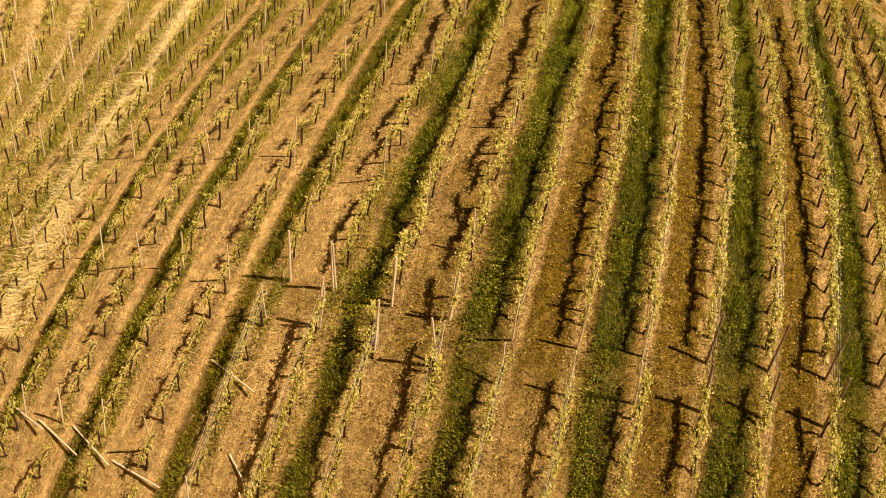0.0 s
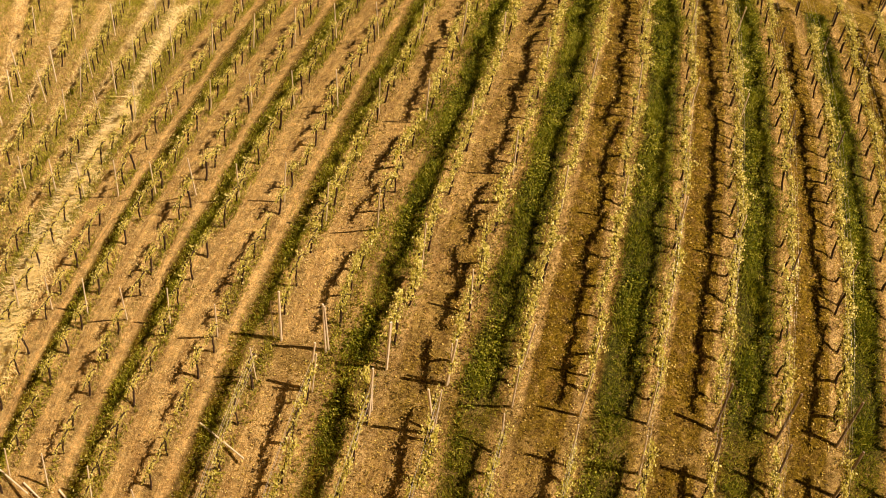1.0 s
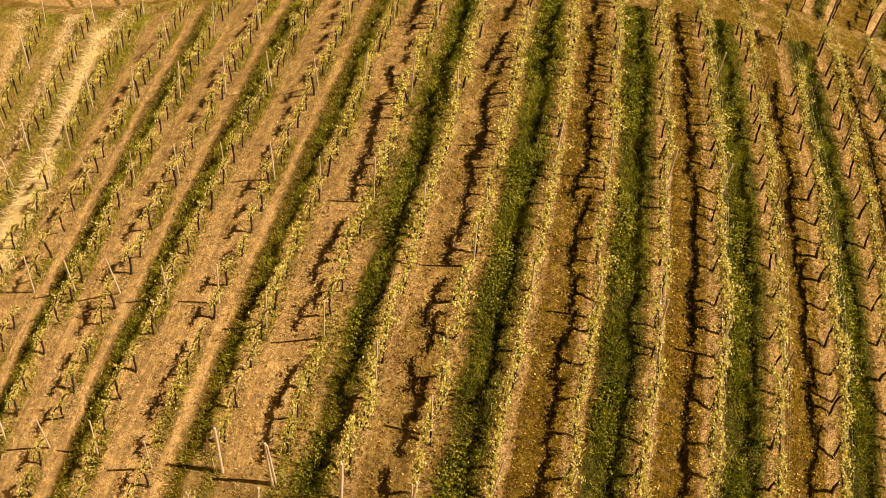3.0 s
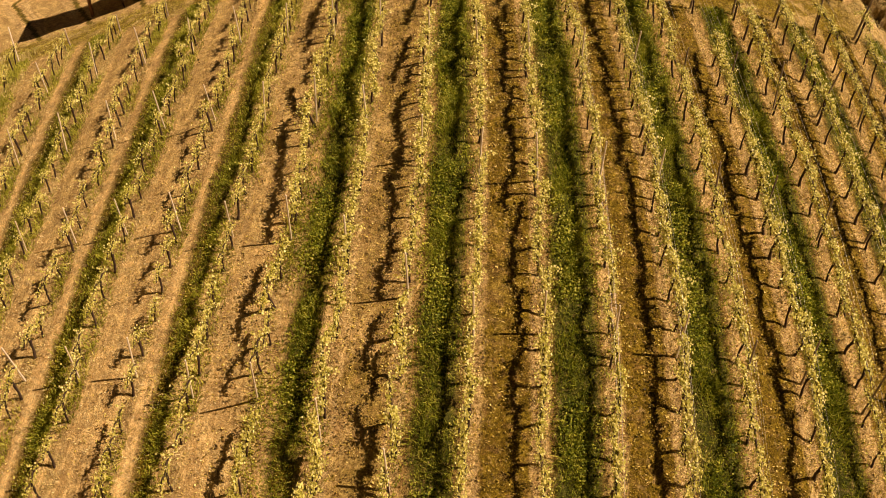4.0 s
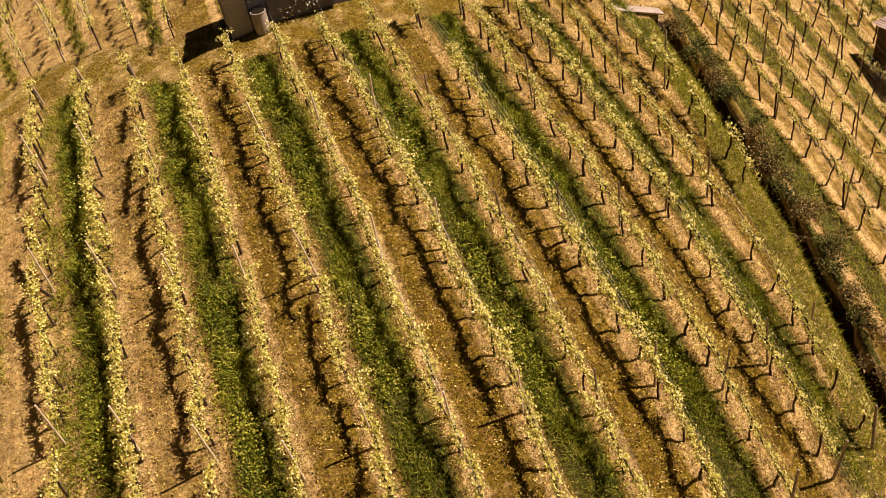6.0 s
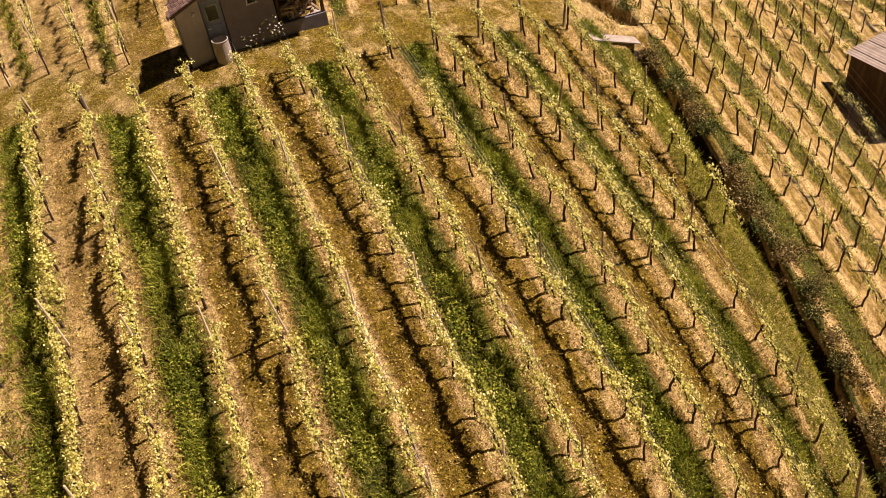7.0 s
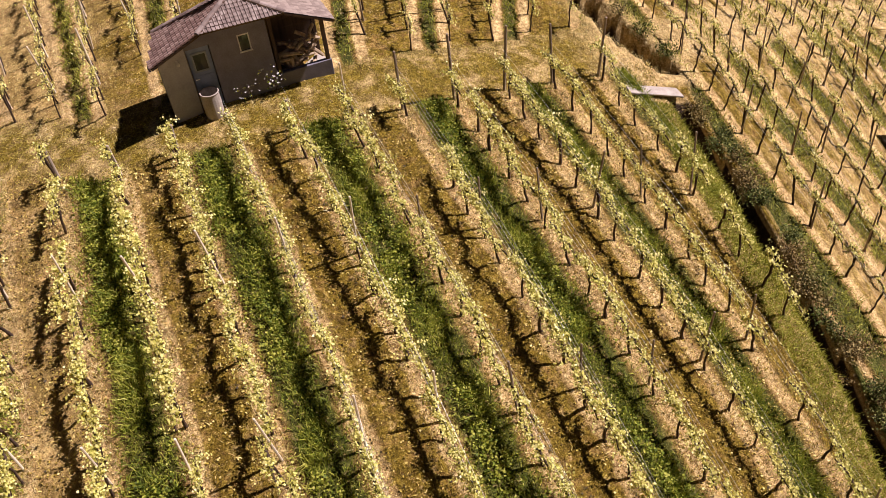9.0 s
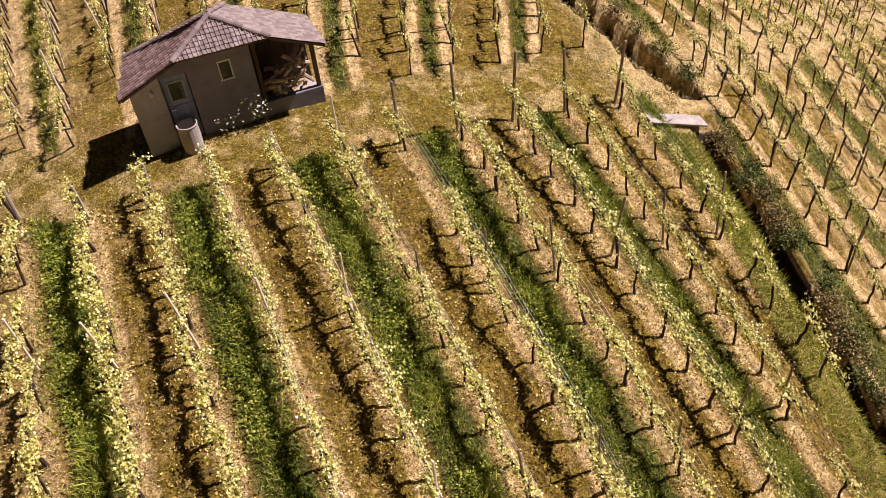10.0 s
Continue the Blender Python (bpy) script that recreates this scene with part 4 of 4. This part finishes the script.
    bm = bmesh.new()
    for a, b in (((0.92, 0.07, 1.06), (1.36, 0.09, 1.12)), ((0.92, 0.07, 1.62), (1.36, 0.09, 1.68)), ((0.92, 0.07, 1.12), (0.97, 0.09, 1.62)), ((1.31, 0.07, 1.12), (1.36, 0.09, 1.62))):
        box(bm, a, b)
    part("pane_frame", bm, PALE_BLUE, door)
    bm = bmesh.new()
    box(bm, (0.97, 0.078, 1.12), (1.31, 0.086, 1.62))
    part("pane", bm, GLASS_DARK, door)
    bm = bmesh.new()
    box(bm, (0.86, 0.03, 0.85), (0.98, 0.045, 0.88), 0.004)
    box(bm, (0.86, 0.045, 0.855), (0.88, 0.076, 0.875))
    part("handle", bm, WIRE, door)
    # window
    bm = bmesh.new()
    for a, b in (((2.26, -0.02, 1.33), (2.64, 0.06, 1.37)), ((2.28, 0.0, 1.86), (2.62, 0.05, 1.90)), ((2.28, 0.0, 1.37), (2.315, 0.05, 1.86)), ((2.585, 0.0, 1.37), (2.62, 0.05, 1.86))):
        box(bm, a, b)
    win = part("window", bm, WHITE_PAINT, thing, "small white-framed window")
    bm = bmesh.new()
    box(bm, (2.315, 0.02, 1.37), (2.585, 0.03, 1.86))
    part("pane", bm, GLASS_DARK, win)
    # porch: low wall, posts, beams, back boards
    bm = bmesh.new()
    box(bm, (ROOM, 0.0, -0.5), (W, 0.16, 0.30), 0.01)
    part("porch_wall", bm, PLASTER, thing)
    bm = bmesh.new()
    box(bm, (ROOM, 0.16, -0.5), (W, D, -0.05))
    part("porch_floor", bm, CONCRETE, thing)
    for x, y in ((W - 0.14, 0.03), (W - 0.14, D - 0.20), (ROOM + 0.05, 0.03)):
        bm = bmesh.new()
        box(bm, (x, y, 0.30 if y < 0.1 else -0.05), (x + 0.11, y + 0.11, rt(x + 0.11) - 0.13), 0.008)
        part("porch_post", bm, BEAM_WOOD, thing)
    bm = bmesh.new()
    v = [bm.verts.new((x, y, z)) for y in (0.04, 0.13) for x, z in ((ROOM, rt(ROOM) - 0.26), (W, rt(W) - 0.22), (W, rt(W) - 0.12), (ROOM, rt(ROOM) - 0.14))]
    bm.faces.new(v[0:4])
    bm.faces.new(v[7:3:-1])
    for k in range(4):
        bm.faces.new((v[k], v[k + 4], v[(k + 1) % 4 + 4], v[(k + 1) % 4]))
    bmesh.ops.recalc_face_normals(bm, faces=bm.faces)
    part("porch_beam", bm, BEAM_WOOD, thing)
    for k in range(6):
        bm = bmesh.new()
        box(bm, (ROOM, D - 0.04, 0.0 + k * 0.27), (W, D - 0.01, 0.266 + k * 0.27), 0.003)
        part("back_board", bm, BEAM_WOOD, thing)
    # roof planes: two slopes and the half-hip over the front
    f, b, q = -0.30, D + 0.12, 0.55           # front overhang, back overhang, hip apex
    hx0 = xl + (hl - el) / (zr - el) * (xr - xl)
    hx1 = xe - (hr - er) / (zr - er) * (xe - xr)
    tw, th = 0.115, 0.135
    red, grey = roof_tile_mesh(tw, th * 1.12, RED_TILE), roof_tile_mesh(tw, th * 1.12, GREY_TILE)
    length = b - f
    runl = math.hypot(xr - xl, zr - el)
    runr = math.hypot(xe - xr, zr - er)
    cutl = runl * (hl - el) / (zr - el)
    cutr = runr * (hr - er) / (zr - er)

    cut, cutr_x = 0.40, 0.55                  # the back corners of the roof are hipped as well
    tl, tr, top = runl * cut / (xr - xl), runr * (xe - xr - cutr_x) / (xe - xr), q - f + 0.1

    def in_left(s, t):
        edge = max(0.0, (t - cutl) / (runl - cutl)) * (q - f)
        back = 0.25 + (length - 0.25) * t / tl if t < tl else length + (top - length) * (t - tl) / (runl - tl)
        return edge - 0.05 < s < back and t < runl + 0.05

    def in_right(s, t):
        edge = max(0.0, (t - cutr) / (runr - cutr)) * (q - f)
        back = length if t < tr else length + (top - length) * (t - tr) / (runr - tr)
        return edge - 0.05 < s < back and t < runr + 0.05

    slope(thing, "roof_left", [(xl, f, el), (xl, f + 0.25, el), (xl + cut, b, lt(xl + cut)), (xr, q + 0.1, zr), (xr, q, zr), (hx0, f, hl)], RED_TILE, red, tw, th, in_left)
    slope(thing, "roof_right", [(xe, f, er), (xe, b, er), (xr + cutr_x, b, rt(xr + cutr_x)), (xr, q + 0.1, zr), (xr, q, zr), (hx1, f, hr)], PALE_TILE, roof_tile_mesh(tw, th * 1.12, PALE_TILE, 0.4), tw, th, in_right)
    hrun = math.hypot(q - f, zr - 0.5 * (hl + hr))

    def in_hip(s, t):
        k = min(1.0, max(0.0, t / hrun))
        return k * (xr - hx0) - 0.06 < s < (hx1 - hx0) - k * (hx1 - xr) + 0.06

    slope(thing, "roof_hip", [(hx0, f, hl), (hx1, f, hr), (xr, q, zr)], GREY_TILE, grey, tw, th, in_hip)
    bx0, bx1 = xl + cut, xr + cutr_x
    brun = math.hypot(b - q - 0.1, zr - lt(bx0))

    def in_back(s, t):
        k = min(1.0, max(0.0, t / brun))
        return k * (xr - bx0) < s < (bx1 - bx0) - k * (bx1 - xr)

    slope(thing, "roof_back", [(bx0, b, lt(bx0)), (bx1, b, rt(bx1)), (xr, q + 0.1, zr)], RED_TILE, red, tw, th, in_back)
    # ridge and hip caps: half-round tiles laid in a line
    def caps(a, c, n):
        a, c = Vector(a), Vector(c)
        d = (c - a) / n
        for k in range(n):
            bm = bmesh.new()
            ring = []
            for e, rad in ((0.0, 0.075), (1.06, 0.088)):
                ring.append([bm.verts.new((rad * math.cos(g), e * d.length, rad * math.sin(g) * 0.8)) for g in np.linspace(-0.2, math.pi + 0.2, 7)])
            for g in range(6):
                bm.faces.new((ring[0][g], ring[1][g], ring[1][g + 1], ring[0][g + 1]))
            cap = part("ridge_tile", bm, GREY_TILE, thing)
            cap.matrix_basis = Matrix.Translation(a + d * k + Vector((0, 0, 0.02))) @ d.to_track_quat("Y", "Z").to_matrix().to_4x4()
    caps((hx0, f, hl), (xr, q, zr), 6)
    caps((hx1, f, hr), (xr, q, zr), 7)
    caps((xr + cutr_x, b, rt(xr + cutr_x)), (xr, q + 0.1, zr), 3)
    caps((xl + cut, b, lt(xl + cut)), (xr, q + 0.1, zr), 6)
    # gutter along the left eave, eave lamp on the wall
    verts, faces = tube([(xl - 0.03, f, el - 0.05), (xl - 0.03, f + 0.15, el - 0.055), (xl - 0.03, f + 0.3, el - 0.06)], [0.035] * 3, 8)
    part("gutter", from_arrays("gutter", verts, faces, [RUST_SHEET], smooth=True), None, thing)
    bm = bmesh.new()
    bmesh.ops.create_uvsphere(bm, u_segments=10, v_segments=6, radius=0.055)
    for v in bm.verts:
        v.co = Vector((0.52 + v.co.x, -0.07 + v.co.y, 1.56 + v.co.z * 1.3))
    box(bm, (0.49, -0.04, 1.60), (0.55, 0.0, 1.66))
    part("wall_lamp", bm, WHITE_PAINT, thing)
    return thing


def firewood():
    """Split logs and pale branches heaped in the porch."""
    rng = np.random.default_rng(31)
    m = HUT
    heap = tagged(new("firewood_pile"), "heap of pale split logs and branches in the porch", "firewood")
    for k in range(46):
        lx = rng.uniform(3.35, 4.6)
        lz = rng.uniform(0.05, 0.25 + 0.85 * math.sin(min(1.0, (lx - 3.2) / 0.9) * 1.57))
        ly = rng.uniform(0.25, 0.8)
        ln, r = rng.uniform(0.3, 0.6), rng.uniform(0.035, 0.07)
        d = np.array([rng.normal(0, 0.9), rng.normal(0, 0.5), rng.normal(0, 0.45)])
        d = d / np.linalg.norm(d) * ln / 2
        c = np.array([lx, ly, lz])
        v, f = tube([c - d, c - d * 0.3, c + d * 0.4, c + d], [r, r * 1.05, r, r * 0.9], 6)
        bm = bmesh.new()
        vs = [bm.verts.new(m @ Vector(p)) for p in v]
        for q in f:
            bm.faces.new([vs[j] for j in q])
        bm.faces.new(vs[:6])
        bm.faces.new(vs[-6:])
        bmesh.ops.recalc_face_normals(bm, faces=bm.faces)
        part("log", bm, LOG_WOOD, heap)


def barrel():
    m = HUT
    thing = tagged(new("water_barrel"), "pale concrete water barrel before the blue door", "barrel")
    thing.matrix_basis = m @ Matrix.Translation((1.08, -0.3, -0.05))
    bm = bmesh.new()
    n, rings = 20, [(0.24, -0.35), (0.27, 0.0), (0.275, 0.3), (0.265, 0.62), (0.235, 0.63), (0.235, 0.25)]
    loops = [[bm.verts.new((r * math.cos(a), r * math.sin(a), z)) for a in np.linspace(0, 2 * math.pi, n, endpoint=False)] for r, z in rings]
    for a, b in zip(loops, loops[1:]):
        for k in range(n):
            bm.faces.new((a[k], a[(k + 1) % n], b[(k + 1) % n], b[k]))
    bm.faces.new(loops[-1])
    bmesh.ops.recalc_face_normals(bm, faces=bm.faces)
    part("drum", bm, CONCRETE, thing)
    v, f = tube([(0.262 * math.cos(a), 0.262 * math.sin(a), 0.64) for a in np.linspace(0, 2 * math.pi, 21)], [0.022] * 21, 6)
    part("rim", from_arrays("rim", v, f, [CONCRETE], smooth=True), None, thing)


def ditch_slab():
    thing = tagged(new("ditch_slab"), "pale concrete slab bridging the ditch", "slab")
    x, y = 8.9 * S, 33.66 * S
    thing.matrix_basis = pose(x, y, land_at(x, y) + 0.07, 0, 20, 0)
    bm = bmesh.new()
    box(bm, (-0.98, -0.27, -0.04), (0.98, 0.27, 0.025), 0.015)
    for v in bm.verts:
        v.co.y += 0.04 * math.sin(v.co.x * 3)
    part("slab", bm, CONCRETE, thing)


def shed():
    thing = tagged(new("garden_shed"), "dark wooden shed with weathered sheet roof among vines", "shed")
    z = land_at(17.3 * S, 33.1 * S)
    thing.matrix_basis = pose(17.75 * S, 31.4 * S, z, 0, 0, 12)
    w, d, h = 2.6, 2.6, 1.9
    for k in range(10):
        bm = bmesh.new()
        box(bm, (0, k * d / 10 + 0.006, -0.9), (0.05, (k + 1) * d / 10 - 0.006, h - 0.08), 0.006)
        part("side_board", bm, BEAM_WOOD, thing)
    for k in range(10):
        bm = bmesh.new()
        box(bm, (0.05 + k * (w - 0.05) / 10 + 0.006, 0, -0.9), (0.05 + (k + 1) * (w - 0.05) / 10 - 0.006, 0.05, h - 0.1), 0.006)
        part("front_board", bm, BEAM_WOOD, thing)
    bm = bmesh.new()
    box(bm, (w, 0, -0.9), (w + 0.05, d, h + 0.2))
    box(bm, (0.05, d - 0.05, -0.9), (w, d, h - 0.1))
    part("far_wall", bm, BEAM_WOOD, thing)
    for k in range(7):
        bm = bmesh.new()
        x0 = -0.12 + k * 0.42
        n = 7
        pts = [(x0 + 0.46 * j / (n - 1), h + 0.02 * math.sin(j * math.pi / 1.0 + 0.5) + 0.14 * (x0 + 0.46 * j / (n - 1)) / w) for j in range(n)]
        rows = [[bm.verts.new((x, y, zz + 0.012 * (k % 2))) for x, zz in pts] for y in (-0.3, d + 0.25)]
        low = [[bm.verts.new((x, y, zz - 0.012 + 0.012 * (k % 2))) for x, zz in pts] for y in (-0.3, d + 0.25)]
        for j in range(n - 1):
            bm.faces.new((rows[0][j], rows[0][j + 1], rows[1][j + 1], rows[1][j]))
            bm.faces.new((low[0][j + 1], low[0][j], low[1][j], low[1][j + 1]))
            bm.faces.new((rows[0][j + 1], rows[0][j], low[0][j], low[0][j + 1]))
        part("roof_sheet", bm, RUST_SHEET, thing)


def shrub(u, v, radius, height, seed):
    rng = np.random.default_rng(seed)
    thing = tagged(new("shrub"), "low dark green bramble bush on the ditch bank", "shrub", "ditch shrubs")
    x, y = u * S, v * S
    thing.matrix_basis = Matrix.Translation((x, y, land_at(x, y)))
    stems, cs = [], []
    for k in range(9):
        a, r = rng.uniform(0, 2 * math.pi), radius * rng.uniform(0.5, 1.0)
        end = np.array([r * math.cos(a), r * math.sin(a), height * rng.uniform(0.5, 1.0)])
        bend = np.array([end[0] * 0.4, end[1] * 0.4, end[2] * 0.75]) + rng.normal(0, 0.06, 3)
        stems.append(tube([(0, 0, -0.1), bend, end], [0.014, 0.009, 0.004], 5))
        for q in range(44):
            t = rng.uniform(0.25, 1.0)
            cs.append((bend * (1 - t) * 1.3 + end * t) + rng.normal(0, 0.13, 3) * (1, 1, 0.8))
    part("stem", from_arrays("stem", *join(stems), [VINE_BARK], smooth=True), None, thing)
    part("foliage", from_arrays("foliage", *leaf_cloud(rng, np.array(cs), 0.055, 0.5), [SHRUB_LEAF]), None, thing)


def ditch_shrubs():
    rng = np.random.default_rng(41)
    k = 0
    for v in np.arange(20.5, 33.2, 0.36):
        for off in (0.42, 0.72):
            if rng.random() < (0.6 if off > 0.5 else 0.15):
                continue
            shrub(float(ditch_middle(v)) + off + rng.normal(0, 0.12), v + rng.normal(0, 0.1), rng.uniform(0.22, 0.42), rng.uniform(0.12, 0.36), 500 + k)
            k += 1
    for v in np.arange(35.3, 42, 0.85):
        shrub(float(ditch_middle(v)) + 0.55 + rng.normal(0, 0.06), v, rng.uniform(0.3, 0.45), rng.uniform(0.25, 0.4), 700 + k)
        k += 1


def climbing_roses():
    """White-flowered sprays against the hut's front wall."""
    rng = np.random.default_rng(51)
    m = HUT
    for lx, lz, n in ((1.95, 0.2, 10), (2.2, 0.35, 9), (2.95, 0.55, 18), (3.0, 0.3, 14)):
        thing = tagged(new("flowering_shrub"), "thin flowering shrub with white blooms by the hut wall", "shrub", "shrubs by the hut")
        thing.matrix_basis = m @ Matrix.Translation((lx, -0.25, -0.25))
        top = lz + 0.25
        v, f = tube([(0, 0, -0.2), (0.03, 0.02, top * 0.5), (-0.02, 0, top)], [0.012, 0.009, 0.004], 5)
        part("stem", from_arrays("stem", v, f, [VINE_BARK], smooth=True), None, thing)
        c = np.column_stack([rng.normal(0, 0.13, n), rng.normal(0, 0.07, n), top + rng.normal(0, 0.12, n)])
        for p in c:
            bm = bmesh.new()
            tilt = pose(*(float(q) for q in p), rng.uniform(-50, 50), rng.uniform(-50, 50), rng.uniform(0, 360))
            mid = bm.verts.new(tilt @ Vector((0, 0, 0)))
            ring = [bm.verts.new(tilt @ Vector((0.034 * (1 if g % 2 else 0.7) * math.cos(g * 0.628), 0.034 * (1 if g % 2 else 0.7) * math.sin(g * 0.628), 0.012))) for g in range(10)]
            for g in range(10):
                bm.faces.new((mid, ring[g], ring[(g + 1) % 10]))
            part("bloom", bm, WHITE_PAINT, thing)
        part("foliage", from_arrays("foliage", *leaf_cloud(rng, c + rng.normal(0, 0.06, c.shape), 0.06, 0.3), [GREEN_GRASS]), None, thing)


def old_hut():
    """A small open-fronted hut by the track: sheet roof on posts, a boarded back, a pale plastered panel at one corner."""
    thing = tagged(new("open_hut"), "dark open-fronted timber hut with grey sheet roof", "hut")
    z = land_at(-18.2 * S, 39.4 * S)
    thing.matrix_basis = pose(-20.5 * S, 39.25 * S, z + 0.1, 0, 0, 5)
    w, d, h = 4.3, 2.6, 2.15
    for name, x, y, top in (("post", 0.0, 0.0, h), ("post", 2.75, 0.0, h + 0.05), ("post", 4.18, 0.0, h), ("post", 0.0, d - 0.12, h + 0.62), ("post", 4.18, d - 0.12, h + 0.62)):
        bm = bmesh.new()
        box(bm, (x, y, -1.6), (x + 0.13, y + 0.13, top), 0.01)
        part(name, bm, RED_WOOD, thing)
    for k in range(15):
        bm = bmesh.new()
        box(bm, (k * w / 15 - 0.004 + 0.01 * (k % 2), d + 0.02 * (k % 2), -1.6), ((k + 1) * w / 15 + 0.004, d + 0.03 + 0.02 * (k % 2), h + 0.55), 0.005)
        part("back_board", bm, BEAM_WOOD, thing)
    for k in range(9):
        bm = bmesh.new()
        box(bm, (w, 0.14 + k * (d - 0.14) / 9 + 0.005, -1.6), (w + 0.03, 0.14 + (k + 1) * (d - 0.14) / 9 - 0.005, h - 0.02), 0.005)
        part("side_board", bm, BEAM_WOOD, thing)
    for k in range(5):
        bm = bmesh.new()
        box(bm, (2.9, -0.02, -1.0 + k * 0.32), (4.16, 0.02, -0.69 + k * 0.32), 0.006)
        part("front_board", bm, RED_WOOD, thing)
    bm = bmesh.new()
    box(bm, (3.6, -0.30, -1.4), (4.55, -0.06, 1.0), 0.03)
    part("wall_panel", bm, WHITE_PAINT, thing, "pale plastered corner panel")
    bm = bmesh.new()
    box(bm, (-0.05, -0.05, h - 0.02), (w + 0.1, 0.1, h + 0.1), 0.01)
    part("beam", bm, BEAM_WOOD, thing)
    for k in range(8):
        bm = bmesh.new()
        x0, n = -0.35 + k * 0.62, 9
        top, low = [], []
        for y, zz in ((-0.45, h + 0.04), (d + 0.3, h + 0.82)):
            ring = [(x0 + 0.66 * j / (n - 1), zz + 0.018 * math.cos(j * math.pi) + 0.01 * (k % 2)) for j in range(n)]
            top.append([bm.verts.new((x, y, q)) for x, q in ring])
            low.append([bm.verts.new((x, y, q - 0.012)) for x, q in ring])
        for j in range(n - 1):
            bm.faces.new((top[0][j], top[0][j + 1], top[1][j + 1], top[1][j]))
            bm.faces.new((low[0][j + 1], low[0][j], low[1][j], low[1][j + 1]))
            bm.faces.new((top[0][j + 1], top[0][j], low[0][j], low[0][j + 1]))
        part("roof_sheet", bm, RUST_SHEET, thing)


def climbing_rose(place, seed, blooms, spread, tall):
    """A thin climber with pink-white blooms."""
    rng = np.random.default_rng(seed)
    thing = tagged(new("climbing_rose"), "climbing rose with pale blooms on the dark hut front", "rose", "shrubs by the hut")
    thing.matrix_basis = place
    stems, c = [], []
    for k in range(5):
        end = np.array([rng.normal(0, spread), rng.normal(0, 0.06), tall * rng.uniform(0.6, 1.0)])
        stems.append(tube([(0, 0, -0.3), end * (0.3, 0.5, 0.5) + rng.normal(0, 0.05, 3), end], [0.014, 0.010, 0.004], 5))
        c += [end * q + rng.normal(0, (0.12, 0.05, 0.1)) for q in rng.uniform(0.35, 1.0, 24)]
    part("stem", from_arrays("stem", *join(stems), [VINE_BARK], smooth=True), None, thing)
    c = np.array(c)
    part("foliage", from_arrays("foliage", *leaf_cloud(rng, c, 0.085, 0.2), [GREEN_GRASS]), None, thing)
    for p in c[rng.permutation(len(c))[:blooms]]:
        bm = bmesh.new()
        tilt = pose(*(float(q) for q in p + (0, -0.07, 0)), rng.uniform(40, 90), rng.uniform(-40, 40), rng.uniform(0, 360))
        mid = bm.verts.new(tilt @ Vector((0, 0, 0)))
        ring = [bm.verts.new(tilt @ Vector((0.05 * (1 if g % 2 else 0.7) * math.cos(g * 0.628), 0.05 * (1 if g % 2 else 0.7) * math.sin(g * 0.628), 0.018))) for g in range(10)]
        for g in range(10):
            bm.faces.new((mid, ring[g], ring[(g + 1) % 10]))
        part("bloom", bm, BLOOM, thing)


def old_hut_roses():
    m = pose(-20.5 * S, 39.25 * S, land_at(-18.2 * S, 39.4 * S) + 0.1, 0, 0, 5)
    for x, seed, blooms, spread, tall in ((1.9, 61, 22, 0.3, 1.3), (2.6, 62, 26, 0.3, 1.0), (3.2, 63, 24, 0.25, 1.5)):
        climbing_rose(m @ Matrix.Translation((x, -0.22, -0.35)), seed, blooms, spread, tall)


hut()
old_hut()
old_hut_roses()
firewood()
barrel()
ditch_slab()
shed()
ditch_shrubs()
climbing_roses()
